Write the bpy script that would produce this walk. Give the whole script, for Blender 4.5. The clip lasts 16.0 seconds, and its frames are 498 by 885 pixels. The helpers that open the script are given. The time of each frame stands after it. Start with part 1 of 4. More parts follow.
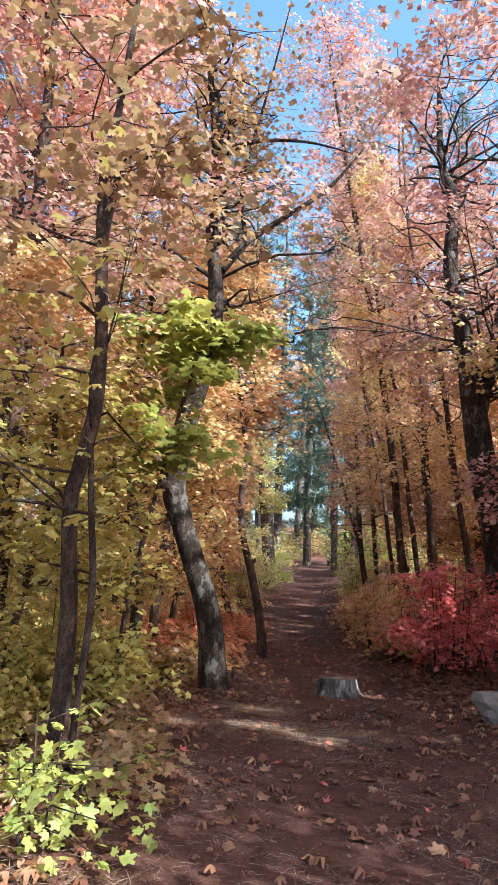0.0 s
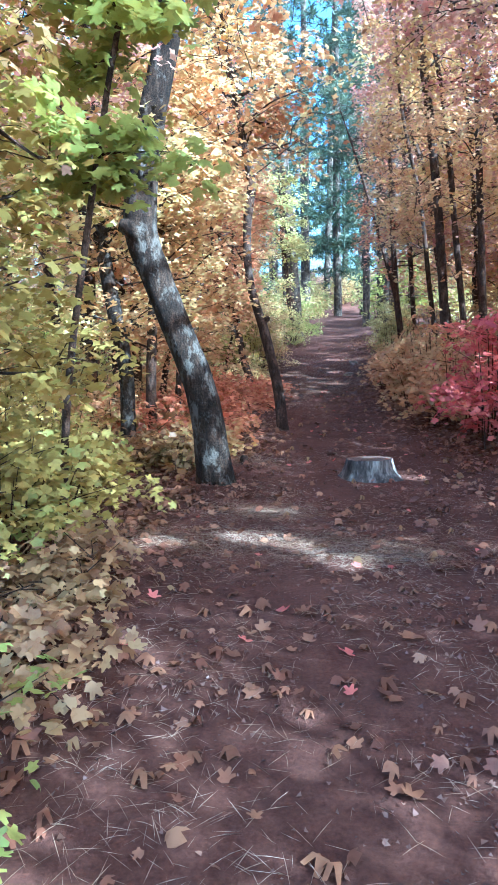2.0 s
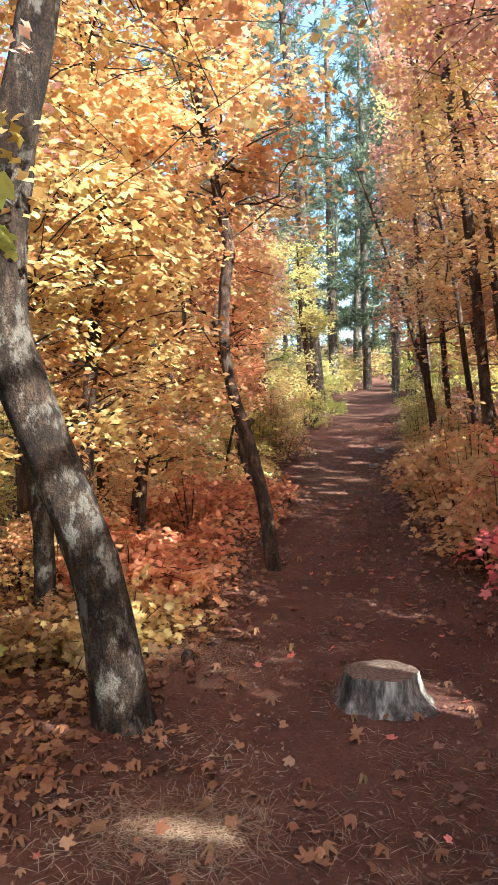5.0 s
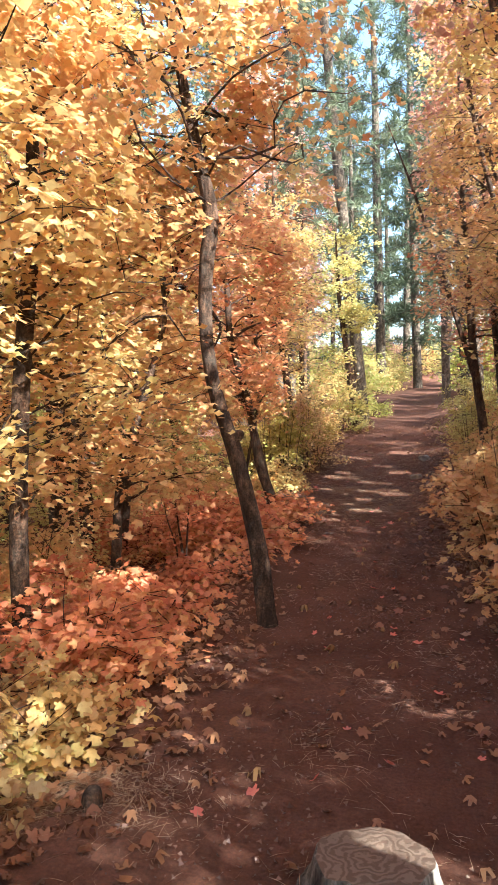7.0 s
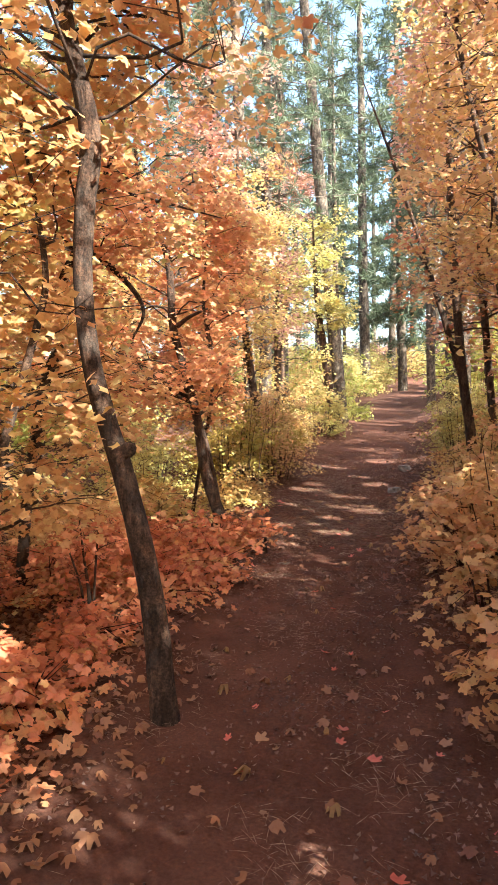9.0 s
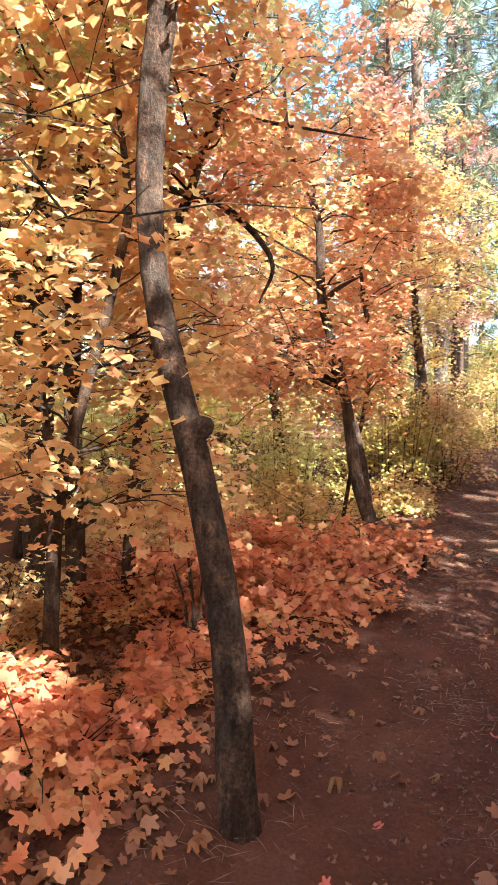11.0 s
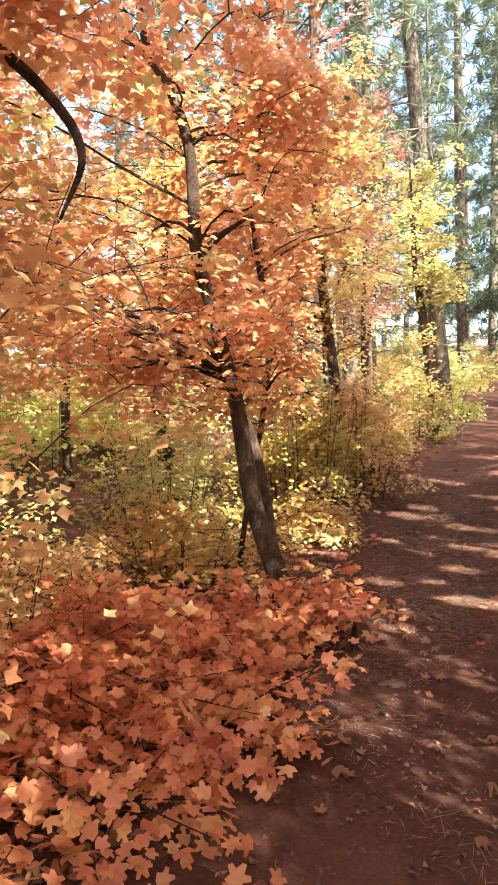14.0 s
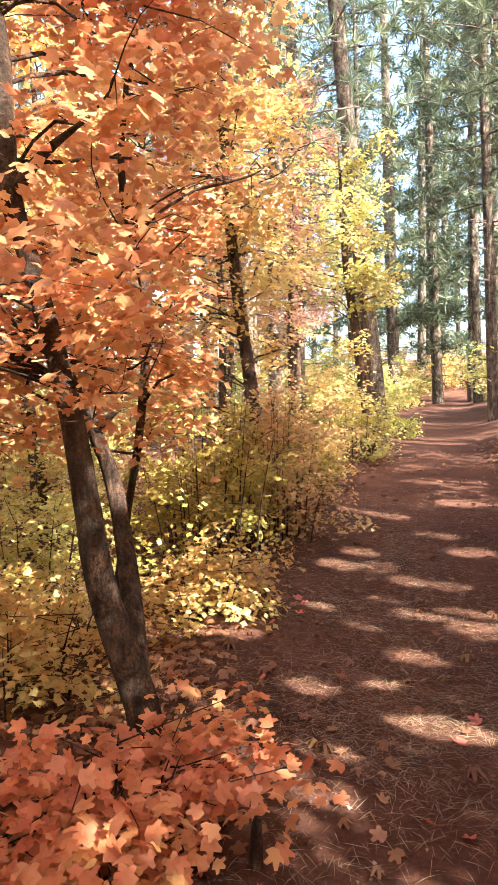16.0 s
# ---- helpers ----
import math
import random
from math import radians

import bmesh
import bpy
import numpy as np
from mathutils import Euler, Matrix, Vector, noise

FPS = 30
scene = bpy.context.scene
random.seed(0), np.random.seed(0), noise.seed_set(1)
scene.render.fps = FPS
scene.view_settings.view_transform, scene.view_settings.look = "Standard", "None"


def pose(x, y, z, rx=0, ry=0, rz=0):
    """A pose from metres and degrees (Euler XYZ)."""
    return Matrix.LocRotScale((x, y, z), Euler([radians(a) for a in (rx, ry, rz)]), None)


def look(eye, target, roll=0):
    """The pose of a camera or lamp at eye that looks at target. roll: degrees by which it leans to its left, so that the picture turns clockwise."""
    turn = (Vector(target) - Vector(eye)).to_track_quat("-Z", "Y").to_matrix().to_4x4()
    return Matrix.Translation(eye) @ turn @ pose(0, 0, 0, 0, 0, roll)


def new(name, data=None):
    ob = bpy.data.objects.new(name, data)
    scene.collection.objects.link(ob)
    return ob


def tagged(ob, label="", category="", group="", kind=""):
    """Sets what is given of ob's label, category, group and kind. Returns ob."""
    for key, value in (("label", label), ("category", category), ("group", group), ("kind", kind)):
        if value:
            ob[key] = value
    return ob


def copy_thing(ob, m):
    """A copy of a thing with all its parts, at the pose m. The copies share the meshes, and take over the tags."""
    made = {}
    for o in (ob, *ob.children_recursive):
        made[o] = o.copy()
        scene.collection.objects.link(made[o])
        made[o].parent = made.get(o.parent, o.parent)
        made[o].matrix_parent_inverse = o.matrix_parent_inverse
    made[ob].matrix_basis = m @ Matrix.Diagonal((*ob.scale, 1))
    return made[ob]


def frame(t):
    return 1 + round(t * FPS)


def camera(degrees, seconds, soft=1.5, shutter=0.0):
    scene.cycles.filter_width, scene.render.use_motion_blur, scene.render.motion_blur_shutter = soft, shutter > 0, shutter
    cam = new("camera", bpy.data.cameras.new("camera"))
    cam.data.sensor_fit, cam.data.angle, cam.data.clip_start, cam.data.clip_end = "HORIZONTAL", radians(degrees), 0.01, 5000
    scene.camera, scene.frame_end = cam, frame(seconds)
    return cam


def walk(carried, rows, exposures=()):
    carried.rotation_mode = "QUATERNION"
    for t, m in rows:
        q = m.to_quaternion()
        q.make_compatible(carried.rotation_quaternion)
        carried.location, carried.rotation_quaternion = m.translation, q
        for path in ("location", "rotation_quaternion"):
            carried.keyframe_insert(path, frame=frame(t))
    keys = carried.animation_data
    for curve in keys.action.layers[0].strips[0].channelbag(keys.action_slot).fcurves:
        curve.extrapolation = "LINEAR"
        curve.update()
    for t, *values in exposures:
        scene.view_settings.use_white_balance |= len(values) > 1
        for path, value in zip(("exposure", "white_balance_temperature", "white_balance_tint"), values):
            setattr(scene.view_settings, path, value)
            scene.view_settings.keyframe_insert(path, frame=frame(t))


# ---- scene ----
cam = camera(39.9, 16.0, soft=0.8)
PATH = [
    (0, (0.159, -0.839, 1.169), (0.072, 1.124, 1.544), 3.4),
    (0.5, (0.282, -0.443, 1.187), (0.222, 1.546, 1.382), 2.4),
    (1, (0.299, 0.023, 1.211), (0.297, 2.022, 1.147), 1.3),
    (1.5, (0.391, 0.457, 1.231), (0.337, 2.428, 0.894), -0.1),
    (2, (0.347, 0.881, 1.262), (0.185, 2.846, 0.93), -0.5),
    (2.5, (0.421, 1.329, 1.301), (0.279, 3.297, 0.974), -0.8),
    (3, (0.429, 1.711, 1.386), (0.275, 3.681, 1.074), -0.8),
    (3.5, (0.446, 2.109, 1.481), (0.289, 4.086, 1.219), -1.0),
    (4, (0.575, 2.447, 1.538), (0.387, 4.429, 1.353), -0.8),
    (4.5, (0.62, 2.738, 1.525), (0.364, 4.716, 1.375), -1.1),
    (4.7, (0.641, 2.886, 1.559), (0.383, 4.865, 1.42), -1.0),
    (6.8, (0.987, 4.36, 1.65), (0.59, 6.316, 1.518), -1.3),
    (7, (0.963, 4.517, 1.632), (0.551, 6.47, 1.498), -1.3),
    (7.5, (0.982, 4.911, 1.624), (0.59, 6.868, 1.492), -1.5),
    (8, (1.102, 5.289, 1.613), (0.729, 7.249, 1.482), -1.7),
    (8.5, (1.117, 5.668, 1.588), (0.734, 7.626, 1.461), -1.5),
    (9, (1.132, 6.019, 1.611), (0.756, 7.979, 1.481), -0.7),
    (9.5, (1.141, 6.349, 1.587), (0.582, 8.264, 1.45), -0.9),
    (9.7, (1.088, 6.467, 1.568), (0.459, 8.36, 1.43), -0.6),
    (11.8, (1.024, 7.682, 1.414), (0.141, 9.472, 1.301), -0.2),
    (12, (0.986, 7.811, 1.412), (0.106, 9.604, 1.301), -0.4),
    (12.5, (0.859, 8.149, 1.411), (0.115, 10.002, 1.301), -0.7),
    (13, (0.818, 8.471, 1.368), (0.108, 10.338, 1.266), -0.8),
    (13.5, (0.668, 8.826, 1.352), (-0.043, 10.692, 1.252), -1.1),
    (14, (0.578, 9.148, 1.399), (-0.032, 11.05, 1.29), -1.2),
    (14.5, (0.559, 9.549, 1.407), (-0.049, 11.452, 1.31), -1.3),
    (15, (0.47, 9.987, 1.417), (-0.045, 11.917, 1.324), -1.4),
    (15.5, (0.47, 10.404, 1.411), (0.045, 12.357, 1.329), -1.3),
    (16, (0.417, 10.849, 1.431), (-0.003, 12.803, 1.36), -1.3),
]

EXPOSURES = [(0, 1.6, 5000, 1), (0.5, 2.1, 4350, -7), (1.2, 2.45, 3900, -9), (3.5, 2.54, 3800, -9), (4.0, 2.5, 3900, -8), (4.5, 2.28, 5300, -2), (7.0, 2.46, 5650, -1), (9.0, 2.6, 5950, 0), (12.0, 2.8, 5500, -1), (12.8, 2.68, 5950, 2), (16.0, 2.75, 6250, 4)]
walk(cam, [(t, look(eye, target, roll)) for t, eye, target, roll in PATH], EXPOSURES)

# ---- light ----
SUN_AZ = Vector((0.86, -0.51, 0)).normalized()
SUN_EL = radians(37)
SUN = np.array([SUN_AZ.x * math.cos(SUN_EL), SUN_AZ.y * math.cos(SUN_EL), math.sin(SUN_EL)])
world = bpy.data.worlds.new("sky")
scene.world = world
world.use_nodes = True
wn = world.node_tree.nodes
sky = wn.new("ShaderNodeTexSky")
sky.sky_type, sky.sun_disc = "NISHITA", False
sky.dust_density, sky.air_density = 3.0, 1.0
sky.sun_elevation, sky.sun_rotation = SUN_EL, math.atan2(SUN_AZ.x, SUN_AZ.y)
world.node_tree.links.new(sky.outputs[0], wn["Background"].inputs[0])
wn["Background"].inputs[1].default_value = 0.15
sun_data = bpy.data.lights.new("sun", "SUN")
sun_data.energy, sun_data.angle, sun_data.color = 5.0, radians(0.6), (1.0, 0.95, 0.86)
sun = new("sun", sun_data)
sun.matrix_world = look((20, -12, 30), (20 - SUN[0], -12 - SUN[1], 30 - SUN[2]))


# ---- materials ----
def material(name, rough=0.8):
    """A Principled material; gives the material, its nodes, links and shader."""
    m = bpy.data.materials.new(name)
    m.use_nodes = True
    n, l = m.node_tree.nodes, m.node_tree.links
    p = n["Principled BSDF"]
    p.inputs["Roughness"].default_value = rough
    p.inputs["Specular IOR Level"].default_value = 0.25
    return m, n, l, p


def ramp(n, l, source, stops):
    r = n.new("ShaderNodeValToRGB")
    e = r.color_ramp.elements
    while len(e) < len(stops):
        e.new(0.5)
    for el, (at, c) in zip(e, stops):
        el.position, el.color = at, (*c, 1)
    l.new(source, r.inputs[0])
    return r


def noise_tex(n, l, scale, detail=5, rough=0.6, stretch=None):
    co = n.new("ShaderNodeTexCoord")
    t = n.new("ShaderNodeTexNoise")
    t.inputs["Scale"].default_value, t.inputs["Detail"].default_value, t.inputs["Roughness"].default_value = scale, detail, rough
    if stretch:
        mp = n.new("ShaderNodeMapping")
        mp.inputs["Scale"].default_value = stretch
        l.new(co.outputs["Object"], mp.inputs[0])
        l.new(mp.outputs[0], t.inputs[0])
    else:
        l.new(co.outputs["Object"], t.inputs[0])
    return t


def mix(n, l, kind, fac, a, b):
    m = n.new("ShaderNodeMix")
    m.data_type, m.blend_type = "RGBA", kind
    for sock, v in ((m.inputs[0], fac), (m.inputs[6], a), (m.inputs[7], b)):
        if isinstance(v, (int, float)):
            sock.default_value = v
        elif isinstance(v, tuple):
            sock.default_value = (*v, 1)
        else:
            l.new(v, sock)
    return m.outputs[2]


def bump_of(n, l, p, source, strength, dist=0.01):
    b = n.new("ShaderNodeBump")
    b.inputs["Strength"].default_value, b.inputs["Distance"].default_value = strength, dist
    l.new(source, b.inputs["Height"])
    l.new(b.outputs[0], p.inputs["Normal"])


def leaf_material(name, stops, through_light=0.45):
    """Autumn leaf: each leaf takes a colour of its own, with blotches, and lets light through."""
    m, n, l, p = material(name, 0.45)
    p.inputs["Specular IOR Level"].default_value = 0.5
    g = n.new("ShaderNodeNewGeometry")
    patch = noise_tex(n, l, 1.3, 2)
    mul = n.new("ShaderNodeMath")
    mul.operation = "MULTIPLY_ADD"
    l.new(g.outputs["Random Per Island"], mul.inputs[0])
    mul.inputs[1].default_value = 0.46
    off = n.new("ShaderNodeMath")
    off.operation = "MULTIPLY_ADD"
    l.new(patch.outputs[0], off.inputs[0])
    off.inputs[1].default_value, off.inputs[2].default_value = 1.5, -0.48
    l.new(off.outputs[0], mul.inputs[2])
    r = ramp(n, l, mul.outputs[0], stops)
    spots = noise_tex(n, l, 45, 3)
    sp = ramp(n, l, spots.outputs[0], [(0.32, (0.62, 0.5, 0.42)), (0.5, (1, 1, 1))])
    col = mix(n, l, "MULTIPLY", 0.4, r.outputs[0], sp.outputs[0])
    l.new(col, p.inputs["Base Color"])
    tr = n.new("ShaderNodeBsdfTranslucent")
    l.new(col, tr.inputs[0])
    mx = n.new("ShaderNodeMixShader")
    mx.inputs[0].default_value = through_light
    l.new(p.outputs[0], mx.inputs[1])
    l.new(tr.outputs[0], mx.inputs[2])
    l.new(mx.outputs[0], n["Material Output"].inputs[0])
    return m


def bark_material(name, dark, mid, light, pale=0.6, scale=9.0, bump=0.9):
    """Furrowed bark, stretched along the stem; pale blotches paint lichen and sun flecks."""
    m, n, l, p = material(name, 0.9)
    fur = noise_tex(n, l, scale, 9, 0.72, (1, 1, 0.34))
    base = ramp(n, l, fur.outputs[0], [(0.3, dark), (0.5, mid), (0.72, light)])
    chips = noise_tex(n, l, scale * 3.2, 6, 0.7)
    chip = ramp(n, l, chips.outputs[0], [(0.34, (0.3, 0.28, 0.26)), (0.5, (0.95, 0.92, 0.9)), (0.68, (1.9, 1.75, 1.6))])
    base_col = mix(n, l, "MULTIPLY", 0.85, base.outputs[0], chip.outputs[0])
    plates = noise_tex(n, l, 11, 4, 0.65, (1, 1, 0.55))
    plate = ramp(n, l, plates.outputs[0], [(0.36, (0.42, 0.38, 0.36)), (0.5, (0.9, 0.9, 0.9)), (0.64, (1.75, 1.7, 1.62))])
    base_col = mix(n, l, "MULTIPLY", 0.8, base_col, plate.outputs[0])
    blot = noise_tex(n, l, 8.5, 6, 0.75, (1, 1, 0.6))
    mask = ramp(n, l, blot.outputs[0], [(0.52, (0, 0, 0)), (0.60, (pale, pale, pale))])
    grey = mix(n, l, "MIX", pale * 0.8, base_col, (0.36, 0.31, 0.25))
    l.new(mix(n, l, "MIX", mask.outputs[0], base_col, grey), p.inputs["Base Color"])
    height = mix(n, l, "MIX", 0.35, fur.outputs[0], chips.outputs[0])
    bump_of(n, l, p, height, bump, 0.05)
    return m


ORANGE = leaf_material("leaf_orange", [(0.05, (0.588, 0.252, 0.12)), (0.3, (0.715, 0.397, 0.18)), (0.6, (0.774, 0.517, 0.232)), (0.9, (0.823, 0.684, 0.314))], 0.54)
AMBER = leaf_material("leaf_amber", [(0.05, (0.626, 0.33, 0.137)), (0.35, (0.721, 0.464, 0.184)), (0.7, (0.778, 0.608, 0.245)), (0.95, (0.712, 0.66, 0.274))], 0.54)
YELLOW = leaf_material("leaf_yellow", [(0.05, (0.513, 0.375, 0.134)), (0.35, (0.608, 0.5, 0.17)), (0.7, (0.694, 0.635, 0.231)), (0.95, (0.494, 0.552, 0.207))], 0.5)
# Yellow leaves darkened for the shade on the left; also for ochre shrubs.
YELLOW_DIM = leaf_material("leaf_yellow_dim", [(0.05, (0.386, 0.243, 0.0609)), (0.35, (0.46, 0.334, 0.0775)), (0.7, (0.534, 0.435, 0.111)), (0.95, (0.405, 0.425, 0.111))], 0.4)
LIME = leaf_material("leaf_yellow_green", [(0.05, (0.559, 0.477, 0.112)), (0.4, (0.52, 0.496, 0.112)), (0.7, (0.424, 0.459, 0.112)), (0.95, (0.635, 0.554, 0.157))], 0.55)
CRIMSON = leaf_material("leaf_crimson", [(0.05, (0.514, 0.0945, 0.0999)), (0.35, (0.746, 0.176, 0.156)), (0.7, (0.862, 0.302, 0.211)), (0.95, (0.862, 0.504, 0.245))])
CORAL = leaf_material("leaf_coral", [(0.05, (0.525, 0.153, 0.0787)), (0.4, (0.685, 0.254, 0.127)), (0.7, (0.756, 0.346, 0.158)), (0.95, (0.786, 0.48, 0.198))])
ROSE = leaf_material("leaf_rose", [(0.05, (0.498, 0.188, 0.162)), (0.35, (0.598, 0.296, 0.225)), (0.7, (0.647, 0.413, 0.279)), (0.95, (0.647, 0.512, 0.314))], 0.45)
PEACH = leaf_material("leaf_peach", [(0.05, (0.594, 0.211, 0.107)), (0.3, (0.723, 0.327, 0.167)), (0.6, (0.782, 0.432, 0.203)), (0.9, (0.831, 0.58, 0.263))], 0.54)
SAND = leaf_material("leaf_sand", [(0.05, (0.621, 0.314, 0.156)), (0.35, (0.749, 0.459, 0.228)), (0.7, (0.824, 0.592, 0.288)), (0.95, (0.856, 0.7, 0.337))], 0.5)
RUSSET = leaf_material("leaf_russet", [(0.05, (0.267, 0.126, 0.0634)), (0.35, (0.393, 0.221, 0.095)), (0.7, (0.463, 0.295, 0.127)), (0.95, (0.477, 0.362, 0.174))])
LITTER = leaf_material("leaf_litter", [(0.05, (0.116, 0.042, 0.0243)), (0.35, (0.217, 0.0844, 0.0426)), (0.65, (0.304, 0.142, 0.0665)), (0.88, (0.397, 0.219, 0.115)), (0.98, (0.347, 0.0646, 0.0486))], 0.15)
DUFF = leaf_material("leaf_crumbs", [(0.05, (0.07, 0.03, 0.02)), (0.4, (0.15, 0.07, 0.045)), (0.8, (0.24, 0.13, 0.085)), (0.97, (0.36, 0.22, 0.15))], 0.05)
NEEDLE = leaf_material("pine_needles_green", [(0.05, (0.055, 0.075, 0.045)), (0.5, (0.11, 0.135, 0.075)), (0.95, (0.22, 0.24, 0.14))], 0.4)
STRAW = leaf_material("pine_straw", [(0.05, (0.208, 0.106, 0.0576)), (0.5, (0.4, 0.251, 0.151)), (0.95, (0.576, 0.456, 0.331))], 0.1)
BARK_OAK = bark_material("bark_oak", (0.009, 0.006, 0.004), (0.034, 0.020, 0.012), (0.080, 0.052, 0.034), 0.62, 26.0, 1.0)
BARK_MAPLE = bark_material("bark_maple", (0.014, 0.008, 0.006), (0.070, 0.039, 0.025), (0.15, 0.088, 0.058), 0.3, 24.0, 1.0)
BARK_PINE = bark_material("bark_pine", (0.028, 0.021, 0.017), (0.10, 0.075, 0.058), (0.27, 0.215, 0.17), 0.5, 10.0)


def ground_material():
    m, n, l, p = material("forest_floor", 0.95)
    big = noise_tex(n, l, 1.4, 6, 0.65)
    soil = ramp(n, l, big.outputs[0], [(0.3, (0.090, 0.034, 0.021)), (0.52, (0.136, 0.055, 0.034)), (0.75, (0.19, 0.086, 0.056))])
    fine = noise_tex(n, l, 60, 6, 0.7)
    grit = ramp(n, l, fine.outputs[0], [(0.32, (0.55, 0.5, 0.48)), (0.55, (1, 1, 1)), (0.74, (1.5, 1.35, 1.2))])
    l.new(mix(n, l, "MULTIPLY", 0.7, soil.outputs[0], grit.outputs[0]), p.inputs["Base Color"])
    lumps = noise_tex(n, l, 13, 10, 0.72)
    bump_of(n, l, p, lumps.outputs[0], 0.9, 0.05)
    return m


def stump_materials():
    m, n, l, p = material("weathered_wood", 0.85)
    grain = noise_tex(n, l, 16, 8, 0.7, (1, 1, 0.12))
    c = ramp(n, l, grain.outputs[0], [(0.36, (0.02, 0.015, 0.012)), (0.5, (0.10, 0.078, 0.062)), (0.7, (0.42, 0.36, 0.30))])
    l.new(c.outputs[0], p.inputs["Base Color"])
    bump_of(n, l, p, grain.outputs[0], 0.8, 0.02)
    m2, n, l, p = material("sawn_wood", 0.85)
    w = n.new("ShaderNodeTexWave")
    w.wave_type, w.rings_direction = "RINGS", "Z"
    w.inputs["Scale"].default_value, w.inputs["Distortion"].default_value, w.inputs["Detail"].default_value = 9, 24.0, 8
    co = n.new("ShaderNodeTexCoord")
    l.new(co.outputs["Object"], w.inputs[0])
    c = ramp(n, l, w.outputs[0], [(0.2, (0.11, 0.068, 0.048)), (0.8, (0.17, 0.115, 0.083))])
    l.new(c.outputs[0], p.inputs["Base Color"])
    bump_of(n, l, p, w.outputs[0], 0.3, 0.004)
    return m, m2


def rock_material():
    m, n, l, p = material("pale_rock", 0.9)
    t = noise_tex(n, l, 7, 8, 0.65)
    c = ramp(n, l, t.outputs[0], [(0.3, (0.13, 0.10, 0.08)), (0.55, (0.28, 0.225, 0.18)), (0.75, (0.40, 0.33, 0.27))])
    l.new(c.outputs[0], p.inputs["Base Color"])
    bump_of(n, l, p, t.outputs[0], 0.6, 0.03)
    return m


GROUND, ROCK = ground_material(), rock_material()
WOOD_SIDE, WOOD_TOP = stump_materials()


# ---- the lie of the land ----
TRAIL = np.array([(-60, 0.6, 1.2), (2, 0.6, 1.15), (5, 0.65, 1.1), (7, 0.85, 0.8), (9, 0.85, 0.8), (11, 0.5, 0.85), (13, 0.5, 0.75),
                  (16, 0.4, 0.95), (19, 0.75, 0.95), (23, 1.1, 0.8), (29, 1.45, 0.65), (45, 3.2, 0.6), (120, 8.0, 0.6)])


# The climb of the trail: y and height.
CLIMB = np.array([(13, 0), (16, 0.09), (20, 0.48), (24, 0.85), (30, 1.2), (45, 1.95), (60, 4.2), (120, 10.0)])


def trail(y):
    """The trail's middle and half width at y."""
    return np.interp(y, TRAIL[:, 0], TRAIL[:, 1]), np.interp(y, TRAIL[:, 0], TRAIL[:, 2])


def wave(x, y):
    return (np.sin(x * 1.7 + 0.6 * np.sin(y * 0.9)) * np.cos(y * 1.3 + 0.8 * np.sin(x * 1.1)) * 0.5
            + np.sin(x * 4.1 + y * 1.9) * np.cos(y * 3.7 - x * 0.7) * 0.2)


def gz(x, y):
    """Height of the ground."""
    c, w = trail(y)
    rise = np.interp(y, CLIMB[:, 0], CLIMB[:, 1])
    right = np.maximum(0, x - c - w)
    left = np.maximum(0, c - w - x)
    bank = 0.85 * (1 - np.exp(-right * 0.30)) - 0.25 * (1 - np.exp(-left * 0.3))
    lip = 0.05 * np.exp(-((left - 0.25) / 0.2) ** 2) * (left > 0)
    off = np.minimum(1, (right + left) * 1.5)
    return rise + bank + lip + wave(x, y) * (0.008 + 0.06 * off) + 0.02 * np.minimum(1, ((x - c) / w) ** 2)


def g1(x, y):
    return float(gz(np.float64(x), np.float64(y)))


